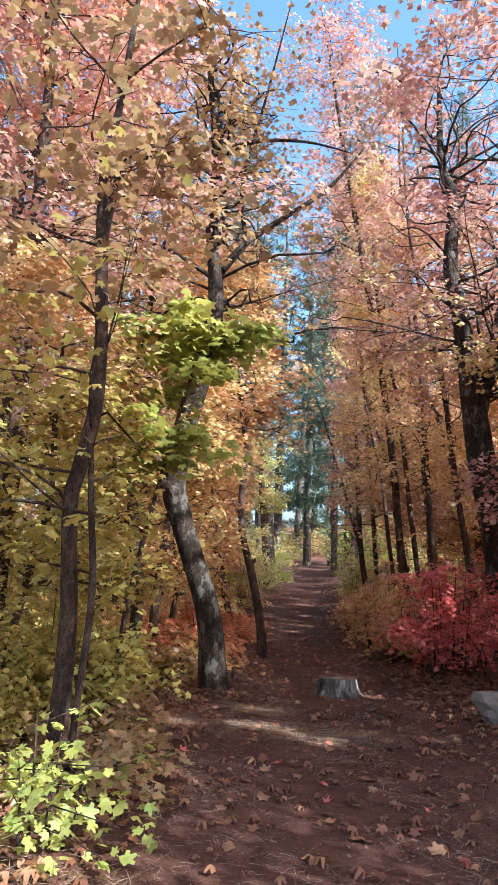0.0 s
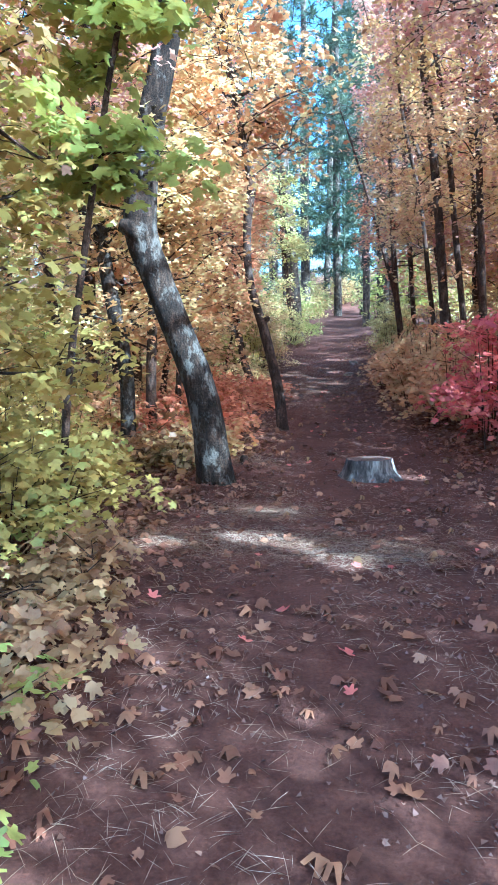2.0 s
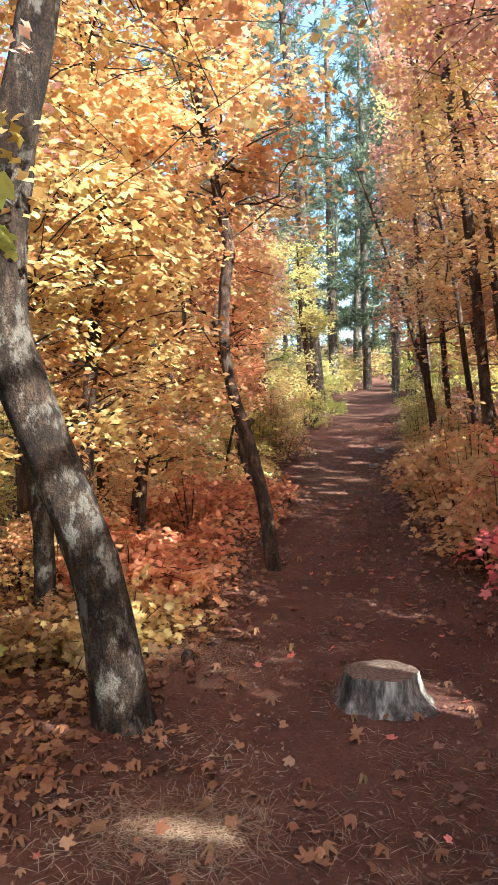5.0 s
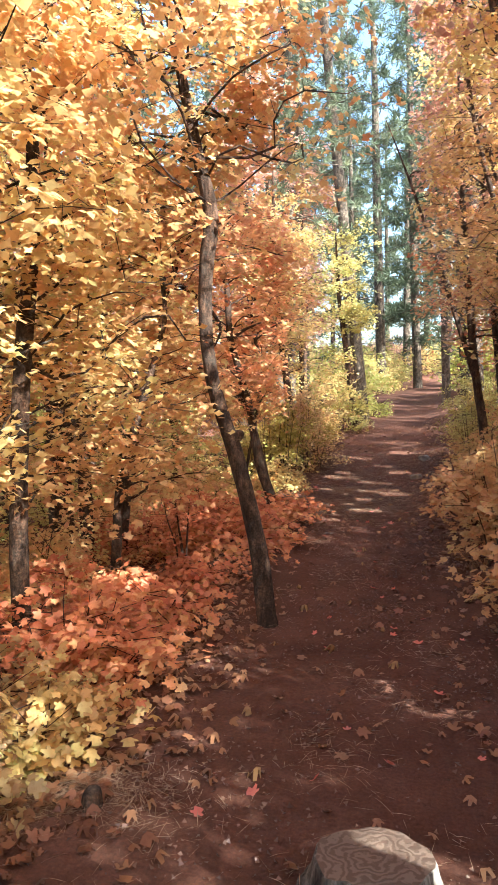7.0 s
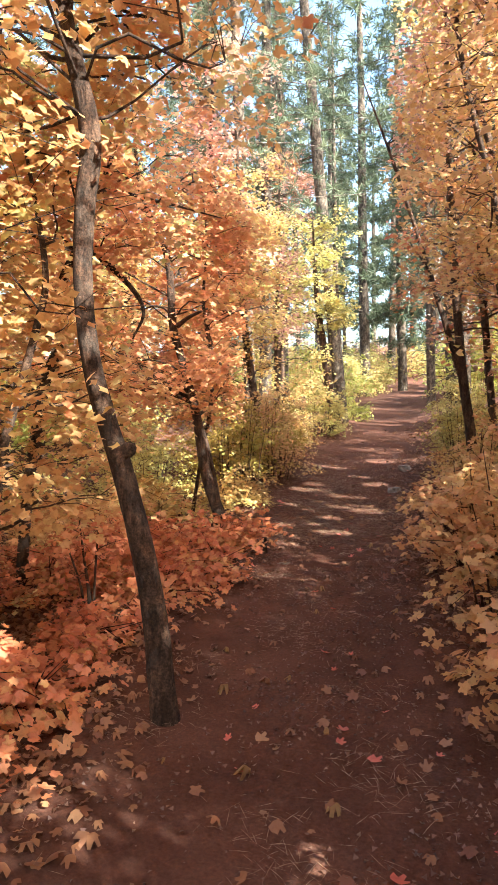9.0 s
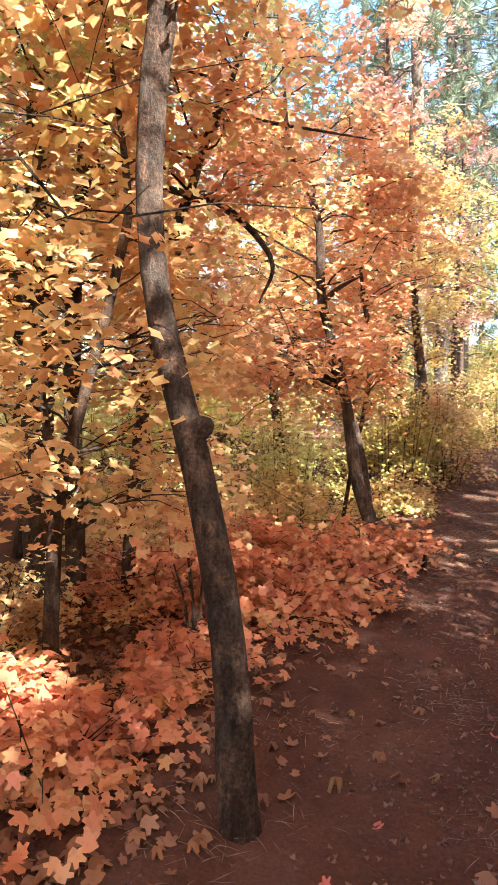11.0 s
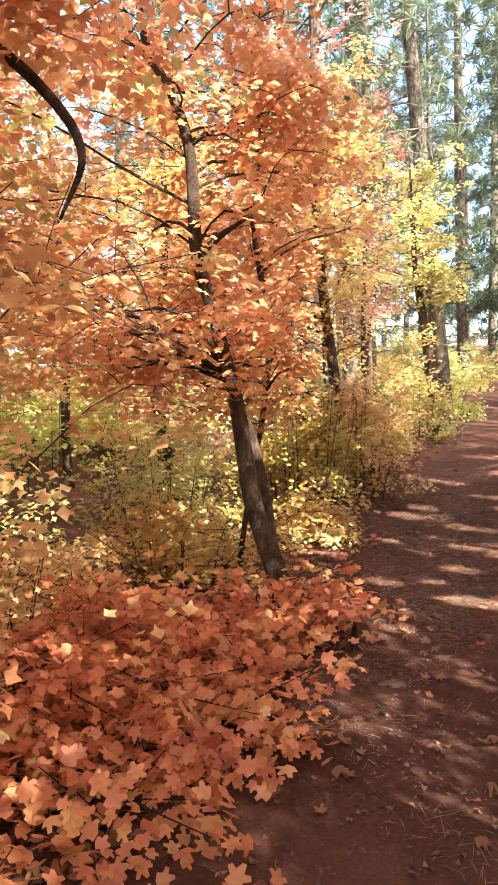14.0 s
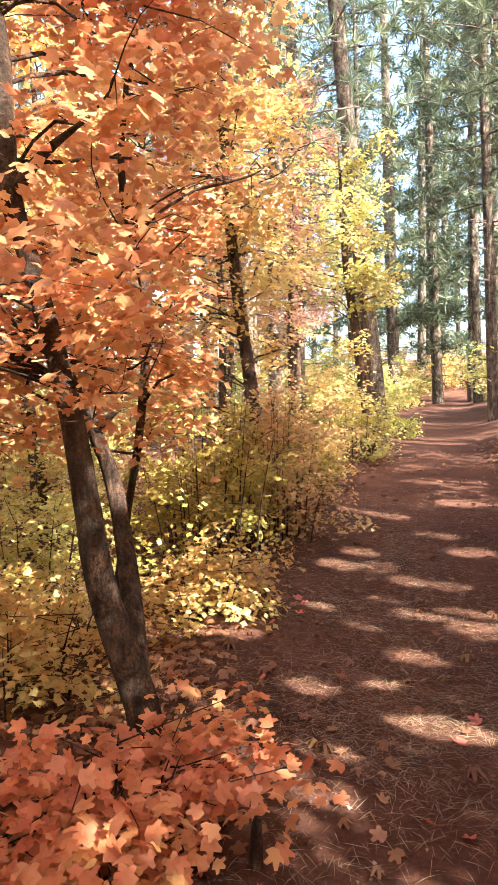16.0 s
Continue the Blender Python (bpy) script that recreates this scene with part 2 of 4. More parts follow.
# Sunlit places by choice, point and radius: leaves towards the sun are left out.
GAPS = np.array([(-0.6, 1.9, 0.3, 0.35), (-0.9, 2.3, 0.4, 0.3), (-0.45, 1.5, 0.1, 0.33), (-0.36, 6.1, 0.25, 0.12), (-0.55, 6.1, 1.1, 0.17),
                 (-0.7, 6.1, 1.5, 0.18), (-0.84, 6.1, 1.9, 0.16), (1.2, 6.62, 0.14, 0.24), (0, 18.6, 0.35, 0.2), (0.7, 20.5, 0.45, 0.25),
                 (1, 22.5, 0.6, 0.4), (0.6, 24.5, 0.7, 0.6), (1.3, 26.5, 0.8, 0.5), (1.4, 30, 1, 0.7), (0, 25.5, 1, 0.9), (-0.7, 16.3, 0.5, 0.3),
                 (-1, 13.3, 1.9, 0.35), (-1, 20, 1.6, 0.8), (-2.2, 6.5, 0.5, 0.3), (-0.9, 12.6, 2.7, 0.3), (-1.4, 16.4, 1.2, 0.3),
                 (-1, 10.3, 2.2, 0.3), (-1.7, 10.3, 0.9, 0.3), (-0.9, 9.4, 0.4, 0.15), (-1.2, 15.4, 0.7, 0.4), (-0.75, 1.95, 0, 0.33),
                 (-0.55, 1.55, 0, 0.33), (-0.7, 1.3, 0, 0.3), (-0.95, 9.3, 0.4, 0.2), (-0.55, 15, 0.35, 0.3), (-0.6, 9.2, 4.3, 0.8),
                 (-1.2, 9.6, 3.4, 0.6), (-1.5, 8, 3.5, 0.6), (-1.1, 13.5, 3.2, 0.4), (-1.9, 15.5, 1.0, 0.5), (-0.035, 4.84, 0.02, 0.11),
                 (0.115, 4.82, 0.02, 0.13), (0.25, 4.74, 0.02, 0.12), (0.35, 4.68, 0.02, 0.09), (0.48, 4.47, 0.02, 0.08), (0.58, 4.43, 0.02, 0.11),
                 (0.68, 4.5, 0.02, 0.07), (0.8, 4.76, 0.02, 0.08), (0.92, 4.64, 0.02, 0.12), (1.03, 4.54, 0.02, 0.1), (-0.6, 4.56, 0.02, 0.08),
                 (-0.52, 4.66, 0.02, 0.1), (-0.44, 4.71, 0.02, 0.07), (0, 5.44, 0.02, 0.05), (0.12, 5.45, 0.02, 0.05), (0.24, 5.45, 0.02, 0.05),
                 (1, 4.86, 0.02, 0.05), (1.45, 4.75, 0.02, 0.1), (0.46, 11.52, 0.02, 0.09), (0.5, 13.97, 0.02, 0.11), (0.64, 13.97, 0.02, 0.12),
                 (0.91, 15.3, 0.02, 0.18), (0.78, 15.62, 0.02, 0.14), (0.47, 15.6, 0.02, 0.12), (0.46, 14.82, 0.02, 0.12), (0.12, 15.3, 0.02, 0.1),
                 (-0.06, 14.32, 0.02, 0.1), (-0.01, 13.92, 0.02, 0.07), (-0.24, 16.8, 0.02, 0.16), (0.1, 16.75, 0.02, 0.14),
                 (0.39, 16.4, 0.02, 0.12), (0.84, 17.25, 0.02, 0.16), (-0.12, 17.2, 0.02, 0.14), (0.3, 14.4, 0.02, 0.07), (0.25, 15.9, 0.02, 0.1),
                 (0.7, 16.3, 0.02, 0.12), (0.5, 17.8, 0.02, 0.16), (0, 18.6, 0.02, 0.15), (0.7, 19.3, 0.02, 0.2), (0.69, 20.5, 0.02, 0.25),
                 (-0.2, 15.7, 0.02, 0.1),
                 (2.6, 7.3, 1.3, 0.2), (-1.5, 14.4, 0.8, 0.3), (-1.2, 16.5, 1.4, 0.34), (-2.4, 13.4, 0.9, 0.34), (-1.6, 10.0, 1.7, 0.5), (-2.2, 9.0, 2.5, 0.5)])


def in_gap(p):
    """Which of the points stand between a sunlit place and the sun."""
    out = np.zeros(len(p), bool)
    for x, y, z, r in GAPS:
        d = p - (x, y, z)
        s = d @ SUN
        out |= (s > (0.45 if r < 0.35 else 2.3)) & (((d - s[:, None] * SUN) ** 2).sum(1) < r * r)
    return out


# ---- mesh makers ----
def mesh_of(name, verts, faces, mat, smooth=True):
    me = bpy.data.meshes.new(name)
    me.from_pydata([tuple(v) for v in verts], [], faces)
    for m in mat if isinstance(mat, (list, tuple)) else (mat,):
        me.materials.append(m)
    if smooth:
        me.polygons.foreach_set("use_smooth", np.ones(len(me.polygons), bool))
    me.update()
    return me


def part(name, me, parent, label=""):
    ob = new(name, me)
    ob.parent = parent
    return tagged(ob, label)


def smooth_line(pts, n):
    """A smooth line of n points through pts (x, y, z, radius)."""
    p = np.array(pts, float)
    p = np.vstack((2 * p[0] - p[1], p, 2 * p[-1] - p[-2]))
    out = []
    for u in np.linspace(0, len(pts) - 1 - 1e-6, n):
        i, f = int(u), u - int(u)
        a, b, c, d = p[i], p[i + 1], p[i + 2], p[i + 3]
        out.append(0.5 * (2 * b + (c - a) * f + (2 * a - 5 * b + 4 * c - d) * f * f + (3 * b - a - 3 * c + d) * f ** 3))
    out = np.array(out)
    out[:, 3] = np.maximum(out[:, 3], 0.002)
    return out


def tube(line, sides, rough=0.0, rng=None, start=0):
    """A tapered tube round a line of (x, y, z, radius): vertices and faces, which count from start."""
    n = len(line)
    c, r = line[:, :3], line[:, 3]
    d = np.gradient(c, axis=0)
    d /= np.linalg.norm(d, axis=1)[:, None] + 1e-9
    ref = np.array([0.3, 1.0, 0.1]) if abs(d[0] @ (0.3, 1, 0.1)) < 0.9 else np.array([1.0, 0, 0])
    u = np.cross(d, ref)
    u /= np.linalg.norm(u, axis=1)[:, None] + 1e-9
    v = np.cross(d, u)
    a = np.linspace(0, 2 * np.pi, sides, endpoint=False)
    rr = r[:, None] * np.ones(sides)
    if rough and rng is not None:
        ph = rng.uniform(0, 6.28, 4)
        k = np.arange(n)[:, None] * 0.55
        rr = rr * (1 + rough * (np.sin(2 * a + ph[0] + k * 0.35) * 0.6 + np.sin(3 * a + ph[1] - k * 0.6) * 0.45 + np.sin(5 * a + ph[2] + k) * 0.3) + rough * rng.normal(0, 0.25, (n, sides)))
    vs = (c[:, None] + rr[..., None] * (np.cos(a)[None, :, None] * u[:, None] + np.sin(a)[None, :, None] * v[:, None])).reshape(-1, 3)
    fs = [(start + i * sides + j, start + i * sides + (j + 1) % sides, start + (i + 1) * sides + (j + 1) % sides, start + (i + 1) * sides + j) for i in range(n - 1) for j in range(sides)]
    fs.append(tuple(start + (n - 1) * sides + j for j in range(sides)))
    fs.append(tuple(start + sides - 1 - j for j in range(sides)))
    return vs, fs


MAPLE = np.array([(0, -0.43, 0), (0.38, -0.31, -0.03), (0.30, -0.04, 0.03), (0.57, 0.17, -0.05), (0.43, 0.34, -0.04), (0.19, 0.24, 0.04), (0.08, 0.58, -0.05), (-0.09, 0.56, -0.05), (-0.20, 0.25, 0.04), (-0.45, 0.33, -0.04), (-0.56, 0.15, -0.05), (-0.30, -0.05, 0.03), (-0.37, -0.33, -0.03)])
TRILOBE = np.array([(0, -0.46, 0), (0.54, 0.03, -0.05), (0.19, 0.17, 0.04), (0, 0.58, -0.05), (-0.19, 0.18, 0.04), (-0.53, 0.05, -0.05)])
CRUMB = np.array([(-0.4, -0.35, 0.0), (0.5, -0.2, 0.06), (0.15, 0.15, -0.03), (-0.1, 0.5, 0.05)])
LEAFLET = np.array([(0, -0.5, 0), (0.46, 0.08, 0.05), (0, 0.55, -0.02), (-0.46, 0.08, 0.05)])
BLADE = np.array([(0.0, -0.5, 0), (0.012, -0.1, 0.05), (0.014, 0.15, 0.06), (0.006, 0.5, 0.0), (-0.004, 0.05, 0.06)])


def scatter(name, shape, p, normal, size, rng, mat, along=None, curl=1.0):
    """One mesh of many flat pieces of that shape, at points p, facing normal."""
    n, k = len(p), len(shape)
    normal = normal / (np.linalg.norm(normal, axis=1)[:, None] + 1e-9)
    if along is None:
        along = rng.normal(size=(n, 3))
    u = np.cross(along, normal)
    u /= np.linalg.norm(u, axis=1)[:, None] + 1e-9
    v = np.cross(normal, u)
    cur = rng.uniform(-0.6, 2.2, n) * curl
    vs = p[:, None] + size[:, None, None] * (shape[None, :, 0, None] * u[:, None] + shape[None, :, 1, None] * v[:, None] + (shape[None, :, 2, None] * cur[:, None, None]) * normal[:, None])
    me = bpy.data.meshes.new(name)
    me.vertices.add(n * k)
    me.vertices.foreach_set("co", vs.astype(np.float32).ravel())
    me.loops.add(n * k)
    me.loops.foreach_set("vertex_index", np.arange(n * k, dtype=np.int32))
    me.polygons.add(n)
    me.polygons.foreach_set("loop_start", np.arange(0, n * k, k, dtype=np.int32))
    me.materials.append(mat)
    me.update(calc_edges=True)
    return me


def sprays(centres, rng, per=16, radius=0.28, flat=0.16, lean=0.45):
    """Leaf places round spray centres: flat, level fans as maples carry them. Places and facings."""
    n = len(centres)
    idx = np.repeat(np.arange(n), per)
    a, r = rng.uniform(0, 6.283, n * per), radius * np.sqrt(rng.uniform(0, 1, n * per)) * rng.uniform(0.6, 1.25, n)[idx]
    tilt = rng.normal(0, 0.28, (n, 2))[idx]
    off = np.stack((np.cos(a) * r, np.sin(a) * r, np.zeros(n * per)), 1)
    off[:, 2] = off[:, 0] * tilt[:, 0] + off[:, 1] * tilt[:, 1] - 0.5 * r * r / radius + rng.normal(0, flat * radius, n * per)
    nor = rng.normal(0, lean, (n * per, 3))
    nor[:, 2] = 1
    nor[:, :2] += off[:, :2] / radius * 0.35 - tilt
    return centres[idx] + off, nor


def over_trail(p):
    """Which of the points hang in the space that walkers keep free over the trail."""
    c, w = trail(p[:, 1])
    d = p[:, 0] - c
    low = (np.abs(d) < w + 0.15) & (p[:, 2] < gz(p[:, 0], p[:, 1]) + 2.5)
    return low | ((p[:, 1] > 11) & (d > -0.1) & (d < 0.8))


class Wood:
    """Gathers thin branches of one plant into one mesh."""
    def __init__(self):
        self.v, self.f, self.n = [], [], 0

    def add(self, pts, n, sides, rough=0.0, rng=None):
        vs, fs = tube(smooth_line(pts, n), sides, rough, rng, self.n)
        self.v.append(vs)
        self.f += fs
        self.n += len(vs)

    def mesh(self, name, mat):
        return mesh_of(name, np.vstack(self.v), self.f, mat)


def grow(stems, rng, low, high, reach, branches, limb_r=0.012, lift=0.5, inner=0.3, per_branch=7, squash=1.0, prune=True):
    """Branches from a plant's stems and the centres of its leaf sprays. stems: smooth lines; low, high: heights between which they branch."""
    limbs, twigs, centres = [], Wood(), []
    for i in range(branches):
        line = stems[rng.integers(len(stems))]
        ok = np.where((line[:, 2] >= low) & (line[:, 2] <= high))[0]
        if not len(ok):
            continue
        at = line[ok[rng.integers(len(ok))]]
        f = (at[2] - low) / max(0.1, high - low)
        length = reach * rng.uniform(0.55, 1.1) * (1.0 - 0.45 * f)
        az = i * 2.399 + rng.normal(0, 0.4)
        h = np.array([math.cos(az), math.sin(az) * squash, 0])
        rise = lift * rng.uniform(0.4, 1.3) * length
        bend, wig = rng.normal(0, 0.16 * length, 3), rng.normal(0, 0.05 * length, 3)
        def on(s):
            return at[:3] + h * length * s + np.array([0, 0, rise * (s - 0.45 * s * s)]) + bend * s * (1 - s) * 2 + wig * math.sin(s * 9)
        ends = on(1.0)
        if prune and abs(ends[0] - trail(ends[1])[0]) < 0.9:
            length *= 0.55
        if prune and over_trail(np.array([on(0.6), on(1.0)])).any():
            continue
        r = min(limb_r * rng.uniform(0.6, 1.2), at[3] * 0.6)
        limbs.append([(*on(s), r * (1 - 0.85 * s)) for s in (0, 0.2, 0.4, 0.6, 0.8, 1.0)])
        for k in range(per_branch):
            s = rng.uniform(inner, 1.05)
            p = on(min(s, 1.0))
            side = rng.normal(0, 0.22 * length, 3) * (1, 1, 0.35)
            c = p + side
            centres.append(c)
            if k % 2 == 0:
                twigs.add([(*p, r * 0.35), (*(p + side * 0.5 + (0, 0, 0.03)), r * 0.25), (*c, 0.002)], 3, 3)
    return limbs, twigs, np.array(centres)


def plant(name, label, category, stem_pts, leaf, low, high, reach, branches, per=16, size=0.085, seed=1, bark=None, upper=None, limb_r=0.012, lift=0.5, inner=0.3,
          per_branch=7, shape=TRILOBE, radius=0.26, sides=14, extra=(), leafy=0, prune=True, clear=True, squash=1.0, group="", rough=0.09):
    """A tree or shrub: stems, limbs of their own, twigs and a crown of single leaves. extra: limbs given point by point."""
    rng = np.random.default_rng(seed)
    bark = bark or BARK_MAPLE
    base = stem_pts[0][0]
    root = tagged(new(name), label, category, group)
    root.location = base[:3]
    o = np.array(base[:3])
    lines = []
    for i, pts in enumerate(stem_pts):
        line = smooth_line(pts, 6 * len(pts))
        lines.append(line)
        loc = line.copy()
        loc[:, :3] -= o
        vs, fs = tube(loc, sides, rough, rng)
        part("trunk" if i == 0 else "stem", mesh_of("trunk", vs, fs, bark), root)
    limbs, twigs, centres = grow(lines, rng, low, high, reach, branches, limb_r, lift, inner, per_branch, squash, prune)
    for pts in extra:
        limbs.append(pts)
    for pts in limbs:
        given = any(pts is e for e in extra)
        q = smooth_line(pts, 4 * len(pts) if given else 9)
        q[:, :3] -= o
        vs, fs = tube(q, 7 if given else 4, 0.05, rng)
        part("branch", mesh_of("branch", vs, fs, bark), root)
    for pts in extra[-leafy:] if leafy else ():
        q = smooth_line(pts, 40)[12:, :3]
        centres = np.vstack((centres, q[rng.integers(len(q), size=22)] + rng.normal(0, 1, (22, 3)) * reach * (0.2, 0.2, 0.13)))
    if len(centres) and per:
        per, size = (int(per * 1.45), size * 0.84) if shape is MAPLE else (int(per * 1.9), size * 0.8)
        p, nor = sprays(centres, rng, per, radius)
        if clear:
            ok = ~(in_gap(p) | (over_trail(p) & prune))
            p, nor = p[ok], nor[ok]
        high_up = p[:, 2] + rng.normal(0, 0.35, len(p)) > (upper[1] if upper else 1e9)
        p = p - o
        for mask, mat in ((~high_up, leaf), (high_up, upper and upper[0])):
            if mask.any():
                part("crown", scatter("crown", shape, p[mask], nor[mask], size * rng.uniform(0.65, 1.25, mask.sum()), rng, mat), root)
    if twigs.n:
        me = twigs.mesh("twigs", bark)
        me.transform(Matrix.Translation(-Vector(o)))
        tagged(part("brushwood", me, root), kind="stuff")
    return root


def stem(*pts):
    return [tuple(p) for p in pts]


# ---- ground ----
def make_ground():
    def axis(fine_a, fine_b, step, far_a, far_b):
        mid = np.arange(fine_a, fine_b + step / 2, step)
        up = fine_b + (far_b - fine_b) * (np.geomspace(1, 1200, 30) - 1) / 1199
        down = fine_a + (far_a - fine_a) * (np.geomspace(1, 1200, 30) - 1) / 1199
        return np.concatenate((down[:0:-1], mid, up[1:]))
    xs, ys = axis(-5, 6, 0.11, -400, 400), axis(-3, 30, 0.13, -400, 600)
    X, Y = np.meshgrid(xs, ys)
    Z = gz(X, np.clip(Y, -60, 120))
    nx = len(xs)
    vs = np.stack((X.ravel(), Y.ravel(), Z.ravel()), 1)
    fs = [(j * nx + i, j * nx + i + 1, (j + 1) * nx + i + 1, (j + 1) * nx + i) for j in range(len(ys) - 1) for i in range(nx - 1)]
    return tagged(new("ground", mesh_of("ground", vs, fs, GROUND)), "reddish brown dirt trail and forest floor strewn with leaves", "ground", kind="structure")


ground = make_ground()


# ---- the stump in the trail ----
def make_stump():
    rng = np.random.default_rng(5)
    cx, cy = 0.89, 6.64
    z0 = g1(cx, cy) - 0.04
    root = tagged(new("tree_stump"), "weathered grey sawn tree stump standing in the trail", "tree stump")
    root.location = (cx, cy, z0)
    root.scale = (0.98, 0.98, 0.62)
    s, rows = 40, [(0.0, 0.30), (0.05, 0.265), (0.12, 0.232), (0.20, 0.212), (0.27, 0.200), (0.315, 0.196), (0.325, 0.190)]
    a = np.linspace(0, 2 * np.pi, s, endpoint=False)
    hollow = 0.26 * np.exp(-((a - 4.25) / 0.16) ** 2) + 0.14 * np.exp(-((a - 4.75) / 0.09) ** 2) + 0.10 * np.exp(-((a - 3.7) / 0.08) ** 2)
    flare = 0.42 * np.exp(-((a - 5.75) / 0.26) ** 2) + 0.10 * np.maximum(0, np.cos(3 * a - 0.4)) ** 2 + 0.10 * np.maximum(0, np.cos(2 * a + 1.2)) ** 2
    vs = []
    for i, (z, r) in enumerate(rows):
        k = max(0.0, 1 - z / 0.16)
        rr = r * (1 + flare * k - hollow * (0.4 + 0.6 * k) + 0.035 * np.sin(5 * a + 1) + 0.02 * np.sin(11 * a + z * 9) + rng.normal(0, 0.008, s))
        vs += [(rr[j] * math.cos(a[j]), rr[j] * math.sin(a[j]) * 0.92, z - 0.02 * math.cos(a[j] - 2.0) * (z > 0.3)) for j in range(s)]
    fs = [(i * s + j, i * s + (j + 1) % s, (i + 1) * s + (j + 1) % s, (i + 1) * s + j) for i in range(len(rows) - 1) for j in range(s)]
    part("bark_side", mesh_of("bark_side", vs, fs, WOOD_SIDE), root)
    top = [v for v in vs[-s:]]
    inner = [(x * 0.5, y * 0.5, z + 0.004 * rng.normal()) for x, y, z in top]
    tv = top + inner + [(0, 0, 0.322)]
    tf = [(j, (j + 1) % s, s + (j + 1) % s, s + j) for j in range(s)] + [(s + j, s + (j + 1) % s, 2 * s) for j in range(s)]
    part("sawn_top", mesh_of("sawn_top", tv, tf, WOOD_TOP), root, "brown sawn wood with a dark crack")


make_stump()


def make_rock(x, y, sx, sy, sz, seed, turn=0.0, label="pale grey brown rock half buried in the leaf litter"):
    bm = bmesh.new()
    bmesh.ops.create_icosphere(bm, subdivisions=3, radius=1)
    for v in bm.verts:
        f = noise.noise(v.co * 1.1 + Vector((seed, 0, 0))) * 0.5 + noise.noise(v.co * 3.0 + Vector((0, seed, 0))) * 0.14
        v.co *= 1 + f
        v.co.z = max(-0.7, min(0.62 + 0.2 * f, v.co.z))
        v.co = Vector((v.co.x * sx, v.co.y * sy, v.co.z * sz))
    me = bpy.data.meshes.new("rock")
    bm.to_mesh(me)
    bm.free()
    me.materials.append(ROCK)
    ob = tagged(new("rock", me), label, "rock")
    ob.matrix_world = pose(x, y, g1(x, y) + sz * 0.2, 0, 0, turn)


make_rock(2.30, 5.3, 0.42, 0.2, 0.2, 3.0, 28)
make_rock(0.21, 12.52, 0.06, 0.035, 0.012, 5.0, 10, "small flat stone lying on the dirt trail")
make_rock(1.36, 16.6, 0.12, 0.08, 0.08, 7.0, 50, "dark stone at the edge of the trail")
make_rock(1.55, 18.2, 0.16, 0.10, 0.10, 9.0, 80, "dark stone at the edge of the trail")


def make_stub(x, y, hgt, r, seed):
    """A short broken sapling stub."""
    rng = np.random.default_rng(seed)
    z = g1(x, y)
    vs, fs = tube(smooth_line([(0, 0, -0.05, r * 1.3), (0.005, 0, hgt * 0.5, r), (0.012, 0, hgt, r * 0.7)], 8), 9, 0.12, rng)
    ob = tagged(new("sapling_stub", mesh_of("sapling_stub", vs, fs, BARK_MAPLE)), "short dark broken sapling stub by the trail edge", "stub")
    ob.location = (x, y, z)


make_stub(-0.04, 12.92, 0.16, 0.02, 4)
# Stands in for a small dark lump beside the oak.
make_stub(-0.2, 6.9, 0.07, 0.04, 6)

# ---- trees beside the trail ----
oak = plant("oak_tree", "leaning oak with grey furrowed bark and bare upper twigs", "tree",
      [stem((-0.33, 6.2, -0.12, 0.186), (-0.36, 6.2, 0.08, 0.150), (-0.47, 6.2, 0.79, 0.123), (-0.78, 6.2, 1.6, 0.119), (-0.90, 6.2, 2.05, 0.123), (-0.80, 6.2, 2.75, 0.099), (-0.64, 6.2, 3.45, 0.092),
            (-0.61, 6.2, 4.15, 0.087), (-0.72, 6.2, 5.09, 0.071), (-0.70, 6.2, 5.8, 0.068), (-0.80, 6.2, 6.66, 0.060), (-0.92, 6.2, 7.6, 0.048), (-0.9, 6.2, 9.6, 0.016))],
      RUSSET, 3.6, 9.4, 2.2, 58, per=5, size=0.08, seed=11, bark=BARK_OAK, lift=0.35, limb_r=0.022, per_branch=7, sides=22, rough=0.07, leafy=4,
      extra=[stem((-0.88, 6.15, 1.94, 0.10), (-0.96, 6.13, 2.0, 0.075), (-1.04, 6.12, 2.03, 0.045)),
             stem((-0.58, 6.2, 4.4, 0.05), (-0.29, 6.15, 4.76, 0.04), (0.07, 6.1, 5.01, 0.032), (0.56, 6.0, 5.34, 0.022), (0.93, 5.9, 5.78, 0.008)),
             stem((-0.32, 6.15, 4.74, 0.028), (-0.39, 6.1, 5.45, 0.022), (-0.19, 6.0, 6.38, 0.016), (0.05, 5.9, 7.6, 0.006)),
             stem((-0.71, 6.2, 5.82, 0.035), (-0.29, 6.1, 5.94, 0.025), (0.29, 6.0, 5.89, 0.016), (0.8, 5.9, 5.7, 0.005)),
             stem((-0.75, 6.2, 5.64, 0.035), (-1.2, 6.2, 5.88, 0.028), (-1.7, 6.2, 5.85, 0.018), (-1.95, 6.2, 5.4, 0.006))])



